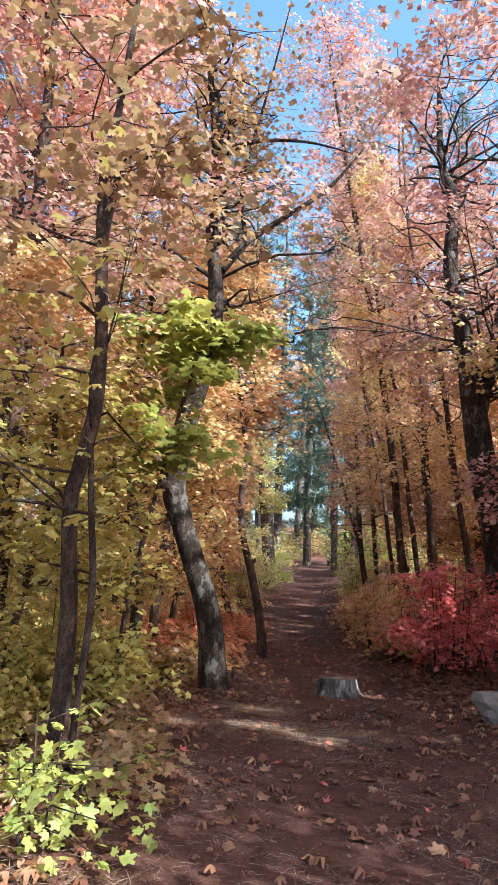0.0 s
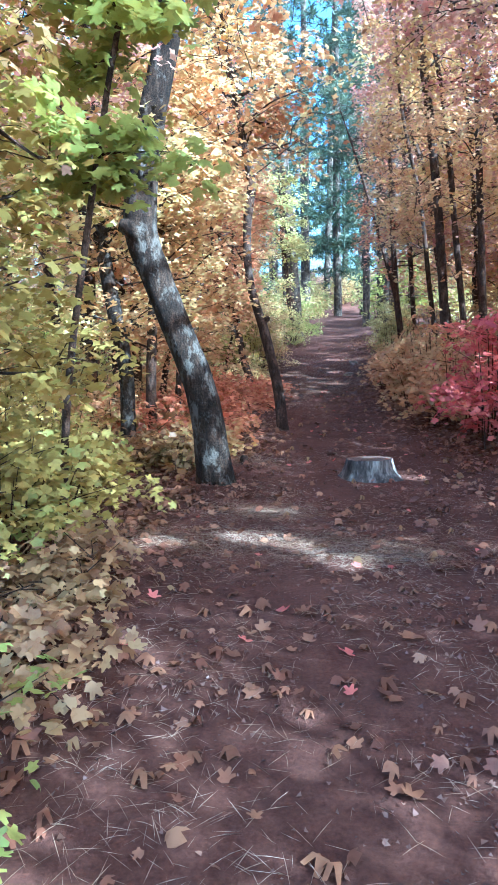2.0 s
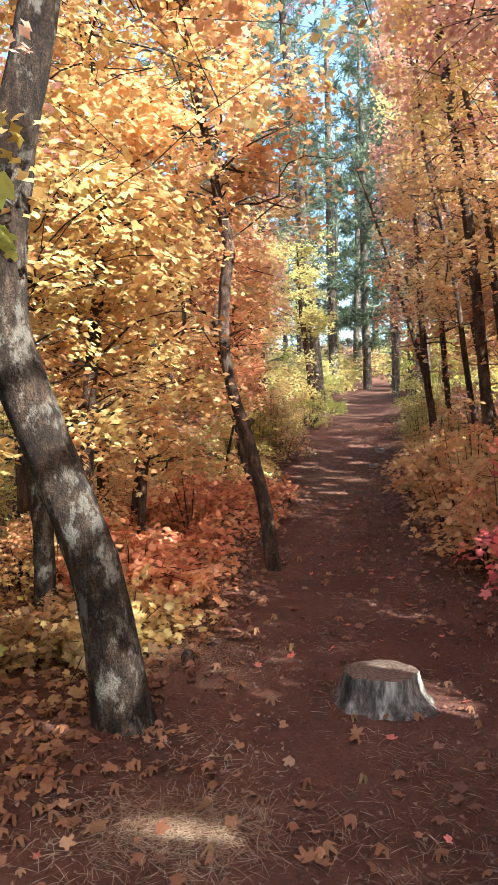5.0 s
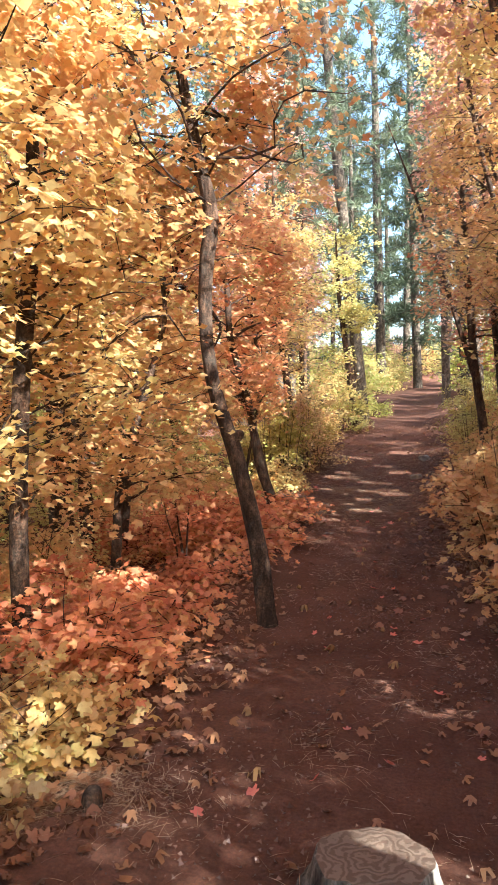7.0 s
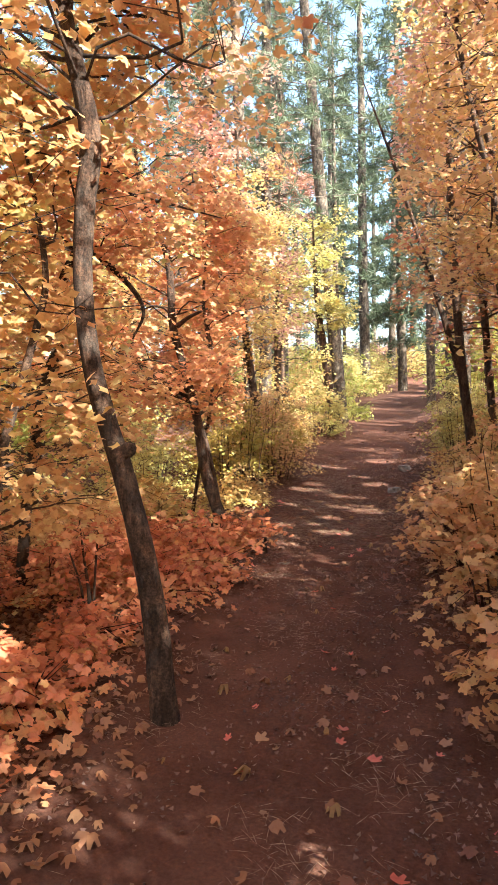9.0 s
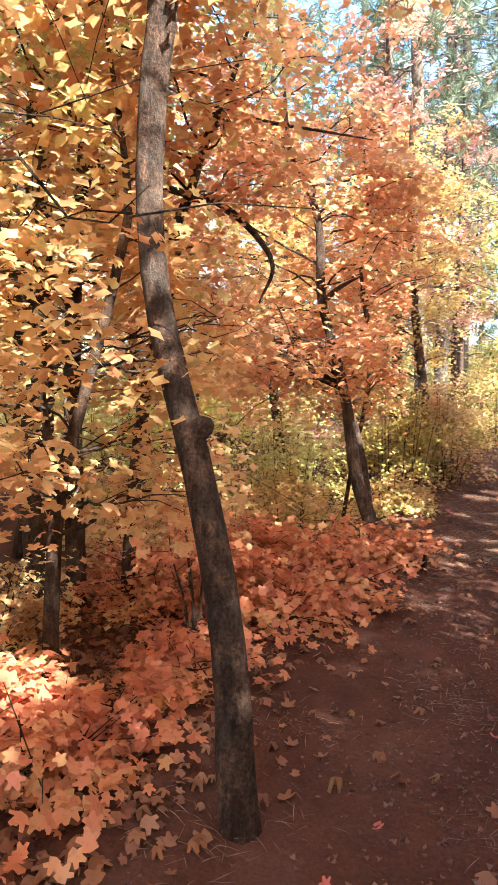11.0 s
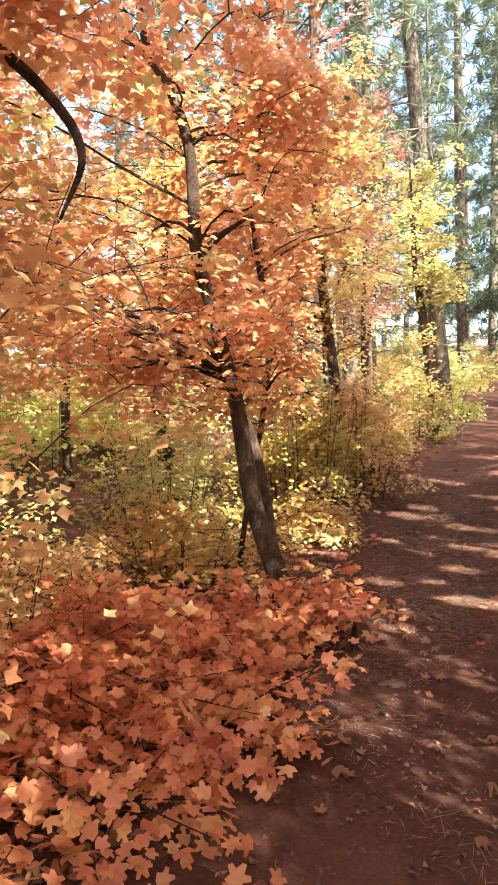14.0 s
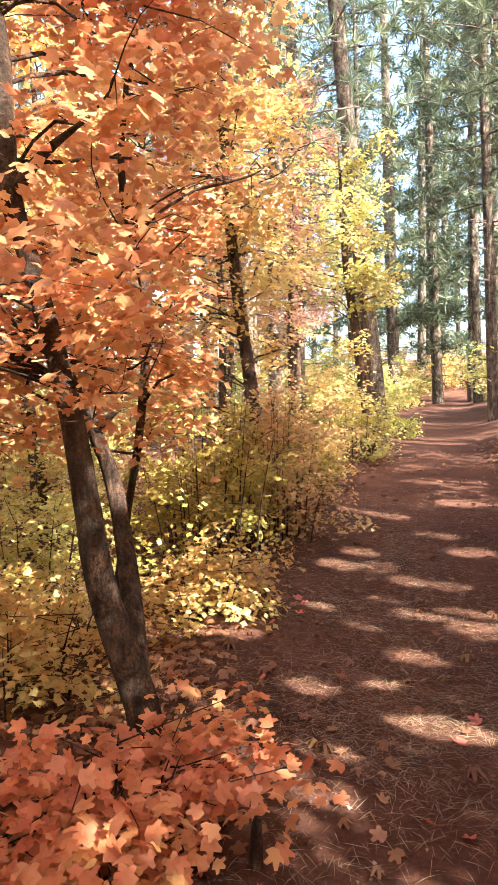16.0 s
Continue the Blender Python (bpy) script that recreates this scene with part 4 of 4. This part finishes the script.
SHRUBS = [
    (-0.85, 3.9, 0.35, 0.2, RUSSET, "low russet maple shrub in the leaf litter", 50), (-0.85, 3.1, 0.3, 0.16, RUSSET, "low russet maple shrub in the leaf litter", 40),
    (2.3, 7.7, 0.8, 1.3, CRIMSON, "crimson red maple shrub on the bank", 100), (2.9, 6.6, 0.85, 1.3, CRIMSON, "crimson red maple shrub on the bank", 90), (3.3, 8.3, 1.0, 1.75, CRIMSON, "crimson red maple shrub on the bank", 90), (3.9, 6.9, 1.0, 1.8, CRIMSON, "crimson red maple shrub on the bank", 80),
    (2.2, 9.2, 0.65, 1.05, ORANGE, "light orange maple shrub beside the trail", 90), (2.2, 10.6, 0.8, 1.35, ORANGE, "light orange maple shrub beside the trail", 100), (2.0, 12.0, 0.7, 1.12, ORANGE, "orange maple shrub beside the trail", 90), (2.9, 11.4, 0.9, 1.25, AMBER, "amber maple shrub on the bank", 90),
    (2.1, 13.6, 0.7, 1.12, ORANGE, "orange maple shrub beside the trail", 70), (2.6, 15.2, 0.9, 1.25, AMBER, "amber maple shrub on the bank", 80), (2.5, 17.5, 0.8, 1.25, YELLOW, "yellow maple shrub beside the trail", 70), (2.7, 20, 0.8, 1.25, YELLOW, "yellow maple shrub beside the trail", 60),
    (3.2, 9.8, 1.0, 1.7, RUSSET, "russet orange maple shrub on the bank", 80), (3.4, 13, 1.0, 1.38, AMBER, "amber maple shrub on the bank", 80),
    (-1.5, 4.6, 0.8, 1.2, YELLOW_DIM, "ochre yellow maple shrub under the trees", 110), (-2.4, 5.2, 1.0, 1.4, YELLOW_DIM, "ochre yellow maple shrub under the trees", 100), (-1.5, 5.9, 0.55, 0.8, YELLOW_DIM, "ochre yellow maple shrub beside the oak", 70), (-2.2, 6.9, 1.0, 1.2, YELLOW_DIM, "ochre yellow maple shrub under the trees", 100), (-1.8, 3.4, 0.8, 1.0, YELLOW_DIM, "ochre yellow maple shrub under the trees", 80),
    (-3.2, 4.0, 1.1, 1.6, AMBER, "amber maple shrub under the trees", 90), (-1.0, 7.2, 0.5, 0.4, RUSSET, "low russet maple shrub behind the oak", 60),
    (-0.95, 8.2, 0.65, 0.5, CORAL, "low coral orange maple shrub by the trail edge", 110), (-0.75, 7.3, 0.4, 0.35, AMBER, "low amber maple shrub by the trail edge", 60), (-1.9, 8.9, 0.9, 0.9, ORANGE, "orange maple shrub under the trees", 100),
    (-0.95, 9.35, 0.45, 0.42, CORAL, "low coral orange maple shrub by the trail edge", 80), (-1.35, 9.2, 0.5, 0.5, CORAL, "low coral orange maple shrub by the trail edge", 80), (-0.75, 10.3, 0.38, 0.2, CORAL, "ankle-high coral maple seedlings by the trail edge", 50), (-0.72, 11.3, 0.36, 0.22, CORAL, "ankle-high coral maple seedlings by the trail edge", 50), (-0.6, 11.95, 0.4, 0.26, CORAL, "ankle-high coral maple seedlings by the trail edge", 50), (-1.1, 11.7, 0.5, 0.42, CORAL, "low coral orange maple shrub by the trail edge", 90), (-1.65, 11.5, 0.6, 0.5, CORAL, "low coral orange maple shrub by the trail edge", 100), (-1.15, 12.3, 0.7, 0.5, CORAL, "low coral orange maple shrub by the trail edge", 120), (-0.55, 12.9, 0.4, 0.32, CORAL, "low red maple shrub at the trail edge", 60), (-2.1, 12.3, 0.9, 0.9, ORANGE, "orange maple shrub under the trees", 110), (-2.2, 10.0, 0.8, 0.8, ORANGE, "orange maple shrub under the trees", 90),
    (-1.7, 14.2, 0.8, 0.8, AMBER, "amber maple shrub under the trees", 90), (-0.9, 15.4, 0.5, 0.5, AMBER, "low amber maple shrub at the trail edge", 70), (-1.2, 16.5, 0.95, 1.9, YELLOW_DIM, "tall ochre maple shrub beside the trail", 170), (-0.75, 17.3, 0.6, 1.5, SAND, "sandy amber maple shrub beside the trail", 110), (-0.9, 18.6, 0.8, 1.4, YELLOW_DIM, "ochre maple shrub beside the trail", 100), (-2.4, 15.6, 1.0, 1.3, YELLOW, "yellow maple shrub under the trees", 100),
    (-0.7, 20.3, 0.8, 1.2, AMBER, "amber maple shrub beside the trail", 80), (-0.3, 22.2, 0.7, 1.2, YELLOW, "bright yellow maple shrub beside the trail", 80), (-3.2, 13.2, 1.1, 1.2, YELLOW, "yellow maple shrub under the trees", 90), (-3.3, 17.5, 1.3, 1.6, YELLOW, "yellow maple shrub under the trees", 90),
    (-3.2, 8.0, 1.1, 1.3, AMBER, "amber maple shrub under the trees", 90), (-3.4, 10, 1.1, 1.3, YELLOW, "yellow maple shrub under the trees", 90), (0.1, 25.5, 0.8, 0.8, LIME, "lime green shrub in the sun", 60), (3.2, 23, 1.2, 1.62, YELLOW, "yellow maple shrub beside the trail", 70)]
for i, (x, y, w, h, leaf, label, n) in enumerate(SHRUBS):
    shrub(x, y, w, h, leaf, label, 200 + i, n, per=20, size=0.074)
shrub(-0.72, 2.15, 0.27, 0.5, LIME, "sunlit lime green maple seedling", 190, 34, 11, 0.066, name="maple_seedling")


# ---- understory maples further off ----
def far_maples():
    rng = np.random.default_rng(77)
    kinds = []
    for k, (leaf, lab, h) in enumerate([(ORANGE, "orange", 6.5), (AMBER, "amber", 7.5), (YELLOW, "yellow", 7.0), (ROSE, "rose pink", 8.5), (AMBER, "golden", 5.5)]):
        r = 0.085
        kinds.append(plant("maple_tree", f"slim maple in the woods with {lab} autumn leaves", "tree",
                           [stem((0, 0, -0.3, r * 1.2), (0.05, 0, 0.5, r), (-0.05, 0.05, h * 0.3, r * 0.8), (0.15, 0, h * 0.6, r * 0.55), (0.1, 0.1, h, 0.01))],
                           leaf, 1.2, h * 0.96, 2.1, 40, per=15, size=0.1, seed=60 + k, shape=LEAFLET, clear=False, sides=8, radius=0.32, group="understory maples"))
    # Last four spots: unseen trees added beside and behind the start.
    spots = [(-4.2, 2.2), (-4.0, 7.2), (-4.4, 9.5), (-3.9, 12.4), (-4.2, 15.2), (-3.2, 17.2), (-5.6, 5.0), (-6.0, 8.5), (-6.2, 11.5), (-5.8, 14.5), (-5.4, 18.5), (-2.6, 20.5), (-4.8, 22.5), (-7.5, 16.8), (-8.0, 12.5), (-8.2, 20.5), (-7.8, 6.5),
             (-1.8, 25.5), (-3.5, 26.5), (-6.5, 26), (-10, 9.5), (-10.5, 16), (-2.2, 29), (-4.5, 31), (-9.5, 23), (-12, 12), (-13, 19), (-7.5, 30), (-11.5, 28),
             (6.2, 18.5), (5.2, 25.5), (7.2, 23.5), (8.6, 17), (4.6, 29.5), (7.5, 31), (10.5, 21), (10.5, 28), (-5.0, -4.0), (-1.8, -5.6), (2.6, -6.6), (-7, 0.5)]
    free = list(kinds)
    for x, y in spots:
        k = kinds[rng.integers(len(kinds))]
        sc = rng.uniform(0.85, 1.25)
        m = pose(x, y, g1(x, y), rng.normal(0, 3), rng.normal(0, 3), rng.uniform(0, 360))
        if k in free:
            free.remove(k)
            k.matrix_basis = m
        else:
            c = copy_thing(k, m)
            c.scale = (sc, sc, sc)
    for j, k in enumerate(free):
        k.matrix_basis = pose(-9 - 2 * j, 24, g1(-9, 24))
    # Maples added right of the trail, mostly out of sight, to shade it.
    shade = [(4.2, 12.7), (5.2, 12.3), (4.7, 14.4), (4.0, 16.0), (5.8, 13.3), (4.9, 8.8), (6.2, 11.8), (5.4, 15.5), (4.6, 18.2), (4.4, 21.5), (5.2, 5.8), (6.8, 3.4), (5.0, 2.2), (6.4, -0.5), (4.4, -2.2), (8.0, 6.5), (5.6, -4.5), (3.6, 0.2), (4.0, 3.9), (7.4, 14), (6.6, 6.9), (4.6, 7.2), (7.0, 0.9), (3.2, -4.0)]
    for i, (x, y) in enumerate(shade):
        z, h, leaf = g1(x, y), rng.uniform(4.6, 5.8) + (2.6 if y < 3 else 0), (ROSE, AMBER, ORANGE)[i % 3]
        plant("maple_tree", "slim maple on the slope with %s autumn leaves" % ("rose pink", "amber", "orange")[i % 3], "tree",
              [stem((x, y, z - 0.2, 0.1), (x + 0.05, y, z + 0.5, 0.085), (x - 0.1, y, z + h * 0.3, 0.07), (x, y + 0.1, z + h * 0.6, 0.05), (x, y, z + h, 0.01))],
              leaf, z + 1.2, z + h * 0.96, 2.2, 44, per=15, size=0.105, seed=400 + i, shape=LEAFLET, sides=8, radius=0.32, group="maples on the slope")


def thickets():
    """Undergrowth of the woods further off."""
    rng = np.random.default_rng(31)
    kinds = [shrub(-5.5 - i, 21 + i, 1.7, 2.3, leaf, f"{lab} thicket of young maples in the woods", 500 + i, 80, 22, 0.1, name="maple_thicket", radius=0.34, shape=LEAFLET, wild=0.34, twigs=False)
             for i, (leaf, lab) in enumerate(((YELLOW, "yellow"), (AMBER, "amber"), (LIME, "yellow green"), (ROSE, "rose pink")))]
    spots = [(x + rng.uniform(-0.9, 0.9), y + rng.uniform(-0.9, 0.9)) for y in range(24, 70, 5) for x in range(-20, 22, 5) if abs(x - float(trail(np.float64(y))[0])) > 2.4]
    spots += [(x + rng.uniform(-0.8, 0.8), y + rng.uniform(-0.8, 0.8)) for y in range(1, 23, 3) for x in (-14, -11, -8.3, -6)]
    spots += [(x + rng.uniform(-0.8, 0.8), y + rng.uniform(-0.8, 0.8)) for y in range(3, 23, 3) for x in (5.6, 8.6, 12)]
    spots += [(float(trail(np.float64(y))[0]) + side * rng.uniform(2.3, 3.0), y + rng.uniform(-0.8, 0.8)) for y in range(28, 56, 4) for side in (-1, 1)]
    spots += [(float(trail(np.float64(y))[0]) + rng.uniform(-1, 1), y) for y in (50, 54, 59, 66)]
    for x, y in spots:
        s = rng.uniform(0.8, 1.3)
        copy_thing(kinds[rng.choice(4, p=(0.4, 0.3, 0.22, 0.08))], pose(x, y, g1(x, y) - 0.1, 0, 0, rng.uniform(0, 360))).scale = (s, s, s)


far_maples()
thickets()


# ---- pines ----
def pine(name, label, h, r, seed, live=0.35, n=46, lean=0.0, fine=True):
    """A tall pine at the origin: bare trunk with dead snags below, whorls of needle tufts above."""
    rng = np.random.default_rng(seed)
    root = tagged(new(name), label, "pine tree", "tall pines")
    line = smooth_line([(0, 0, -0.4, r * 1.35), (0, 0, 0.3, r * 1.05), (lean * 0.3, 0, h * 0.3, r * 0.9), (lean * 0.65, 0.1, h * 0.65, r * 0.62), (lean, 0, h, 0.02)], 26)
    vs, fs = tube(line, 14, 0.05, rng)
    part("trunk", mesh_of("trunk", vs, fs, BARK_PINE), root)
    wood, cs = Wood(), []
    for i in range(n + 26):
        dead = i >= n
        f = rng.uniform(0.05, live) if dead else live + (1 - live) * (i + rng.uniform(0, 1)) / n
        at = np.array([np.interp(f, line[:, 2] / h, line[:, k]) for k in range(4)])
        L = rng.uniform(0.4, 1.3) if dead else (0.5 + 2.6 * (1 - f) ** 0.7) * rng.uniform(0.6, 1.1)
        az = i * 2.4 + rng.normal(0, 0.5)
        hd = np.array([math.cos(az), math.sin(az), 0])
        e = at[:3] + hd * L + (0, 0, L * rng.uniform(-0.35, 0.1 if dead else 0.3))
        wood.add([(*at[:3], 0.022), (*(at[:3] * 0.5 + e * 0.5 + (0, 0, 0.06)), 0.014), (*e, 0.003)], 3, 3)
        if not dead:
            for s in np.linspace(0.35, 1.0, 3 + int(L * 2.2)):
                cs.append(at[:3] * (1 - s) + e * s + rng.normal(0, 0.18, 3))
    cs = np.array(cs)
    per = 34 if fine else 20
    idx = np.repeat(np.arange(len(cs)), per)
    d = rng.normal(0, 1, (len(idx), 3)) + (0, 0, 0.35)
    d /= np.linalg.norm(d, axis=1)[:, None]
    wide = 0.045 if fine else 0.075
    tuft = np.array([(0.0, -0.5, 0), (wide, 0.1, 0), (0, 0.5, 0), (-wide, 0.1, 0)])
    size = rng.uniform(0.15, 0.27, len(idx)) if fine else rng.uniform(0.3, 0.5, len(idx))
    part("crown", scatter("crown", tuft, cs[idx] + d * size[:, None] * 0.5, np.cross(d, rng.normal(size=d.shape)), size, rng, NEEDLE, along=-d), root)
    tagged(part("brushwood", wood.mesh("brushwood", BARK_PINE), root), kind="stuff")
    return root


def pines():
    rng = np.random.default_rng(9)
    lit = "tall straight pine with pale brown bark and green needles"
    kinds = [pine("pine_tree", lit, 21, 0.19, 301, 0.26, 80), pine("pine_tree", lit, 17, 0.13, 302, 0.3, 76), pine("pine_tree", lit, 24, 0.22, 303, 0.25, 84)]
    kinds += [pine("pine_tree", lit, hh, rr, 311 + i, lv, fine=False) for i, (hh, rr, lv) in enumerate(((21, 0.2, 0.1), (17, 0.15, 0.08), (24, 0.24, 0.12)))]
    slim = pine("pine_tree", "tall pine leaning slightly over the trail", 19, 0.17, 304, 0.4, 50, -1.6)
    slim.matrix_basis = pose(0.1, 24.5, g1(0.1, 24.5))
    spots = [(2.69, 28, 1), (2.3, 43, 2), (4.4, 34, 2), (3.4, 27.5, 1), (5.5, 29.5, 0), (-2.5, 32, 0), (-0.6, 34.5, 1), (-4.5, 29, 2), (-6.8, 33, 0), (-9.5, 28, 2), (-12, 22, 0), (-6.4, 24, 1), (-8.8, 19, 0), (-12.5, 14, 2), (-11.5, 9, 0), (-6.8, 13.0, 1),
             (7.5, 27, 0), (9.0, 33, 2), (8.5, 20.5, 0), (11.5, 24, 2), (0.4, 42, 2), (3.8, 41, 0), (6.4, 39, 1), (-3.8, 40, 0), (-8, 41, 2), (-12, 36, 0), (-15, 28, 1), (-16, 18, 2), (12, 40, 0), (14, 30, 1),
             (1.8, 50, 0), (-2, 52, 2), (6, 51, 2), (-7, 54, 0), (10, 54, 1), (-14, 48, 2), (16, 48, 0), (3.5, 60, 2), (-4, 63, 0), (9, 64, 0), (-11, 64, 1), (-20, 40, 0), (-20, 55, 2), (20, 58, 2), (-18, 8, 0), (-9, 0, 0), (0.5, 74, 2), (6, 76, 0), (-7, 76, 2), (13, 78, 2), (-15, 78, 0)]
    spots += [(x + rng.uniform(-2, 2), y + rng.uniform(-2, 2), int(rng.integers(3))) for y in (46, 57, 70) for x in range(-24, 30, 7)]
    spots += [(x + rng.uniform(-2, 2), y + rng.uniform(-2, 2), 1) for y in range(4, 44, 8) for x in (-22, -27)]
    spots += [(-1.7, 21.2, 1), (3.1, 22.8, 1), (-2.3, 26.5, 0), (3.6, 30.5, 2)]
    free = list(kinds)
    for x, y, k in spots:
        k += 3 * (y > 38 or abs(x) > 14)
        sc = rng.uniform(0.9, 1.15)
        m = pose(x, y, g1(x, min(y, 119)), rng.normal(0, 1), rng.normal(0, 1), rng.uniform(0, 360))
        if kinds[k] in free:
            free.remove(kinds[k])
            kinds[k].matrix_basis = m
        else:
            copy_thing(kinds[k], m).scale = (sc, sc, sc)


pines()


# ---- litter ----
def litter():
    rng = np.random.default_rng(50)
    n = 66000
    y = rng.uniform(-1.5, 24, n)
    x = rng.uniform(-3.5, 4, n)
    c, w = trail(y)
    out = np.maximum(0, np.abs(x - c) - w * 0.8)
    near = np.where(y < 6.2, 0.11, 0.03)
    chance = np.clip(near + out * 1.6, 0, 1) * np.where(np.abs(x - c) > 3.2, 0.4, 1) * np.where(y > 16, 0.6, 1)
    ok = rng.uniform(0, 1, n) < chance
    x, y = x[ok], y[ok]
    p = np.stack((x, y, gz(x, y) + rng.uniform(0.006, 0.03, len(x))), 1)
    nor = rng.normal(0, 0.3, p.shape)
    nor[:, 2] = 1
    ob = new("leaf_litter", scatter("leaf_litter", MAPLE, p, nor, rng.uniform(0.03, 0.075, len(p)), rng, LITTER, curl=3.4))
    tagged(ob, "dry brown and tan fallen maple leaves on the ground", "leaf litter", kind="stuff")
    n = 60000
    y = rng.uniform(-1.5, 20, n)
    c, w = trail(y)
    x = c + rng.normal(0, 1, n) * w * 1.0
    clump = np.sin(x * 5.1 + 2 * np.sin(y * 2.3)) * np.sin(y * 4.3 + x) + rng.normal(0, 0.5, n) + 0.25 * (y < 6)
    ok = clump > np.where((y > 6.3) & (y < 12.5), 0.75, 0.1)
    # thick mats of needles, most laid on sun patches to whiten them
    mats = ((0.3, 4.75, 0.3), (0.9, 4.6, 0.26), (-0.4, 4.7, 0.3), (0.1, 5.45, 0.2), (-0.35, 7.0, 0.25), (0.5, 15.3, 0.7), (0.1, 16.8, 0.6), (0.4, 14.4, 0.6), (0.6, 15.8, 0.7), (0.3, 17.6, 0.7), (0.5, 13.9, 0.5), (-0.45, 1.6, 0.4))
    mx = np.concatenate([rng.normal(mx_, s, 1900) for mx_, my_, s in mats])
    my = np.concatenate([rng.normal(my_, s * 0.55, 1900) for mx_, my_, s in mats])
    x, y = np.concatenate((x[ok], mx)), np.concatenate((y[ok], my))
    p = np.stack((x, y, gz(x, y) + rng.uniform(0.004, 0.02, len(x))), 1)
    nor = rng.normal(0, 0.12, p.shape)
    nor[:, 2] = 1
    al = rng.normal(0, 1, p.shape) * (1, 1, 0.05)
    ob = new("pine_straw", scatter("pine_straw", BLADE, p, nor, rng.uniform(0.05, 0.115, len(p)), rng, STRAW, along=al, curl=0.5))
    tagged(ob, "dry tan pine needles scattered over the dirt trail", "pine needles", kind="stuff")

    # crumbs of leaf and bark trodden into the trail
    n = 30000
    y = rng.uniform(-1.0, 19, n)
    c, w = trail(y)
    x = c + rng.uniform(-1.25, 1.25, n) * w
    clump = np.sin(x * 3.3 + 1.7 * np.sin(y * 1.9)) * np.cos(y * 2.7 - x) + rng.normal(0, 0.6, n)
    x, y = x[clump > 0.15], y[clump > 0.15]
    p = np.stack((x, y, gz(x, y) + rng.uniform(0.003, 0.012, len(x))), 1)
    nor = rng.normal(0, 0.45, p.shape)
    nor[:, 2] = 1
    ob = new("forest_duff", scatter("forest_duff", CRUMB, p, nor, rng.uniform(0.008, 0.028, len(p)), rng, DUFF, curl=3.0))
    tagged(ob, "small brown crumbs of leaf and bark on the trail", "debris", kind="stuff")


litter()


def trail_leaves():
    """Single fallen leaves on the bare trail."""
    rng = np.random.default_rng(8)
    mats = (LITTER, RUSSET, CRIMSON, LITTER, LITTER, LITTER)
    shapes = [scatter("fallen_leaf", MAPLE, np.zeros((1, 3)), np.array([[0, 0, 1.0]]), np.array([0.058]), np.random.default_rng(i), m, curl=5.0) for i, m in enumerate(mats)]
    for i in range(280):
        y = rng.uniform(2.4, 17)
        c, w = trail(y)
        x = c + rng.uniform(-1, 1) * w
        ob = new("fallen_leaf", shapes[rng.integers(len(shapes))])
        ob.parent = ground
        s = rng.uniform(0.6, 1.25)
        ob.matrix_basis = pose(x, y, g1(x, y) + 0.014, rng.normal(0, 16), rng.normal(0, 16), rng.uniform(0, 360)) @ Matrix.Scale(s, 4)


trail_leaves()
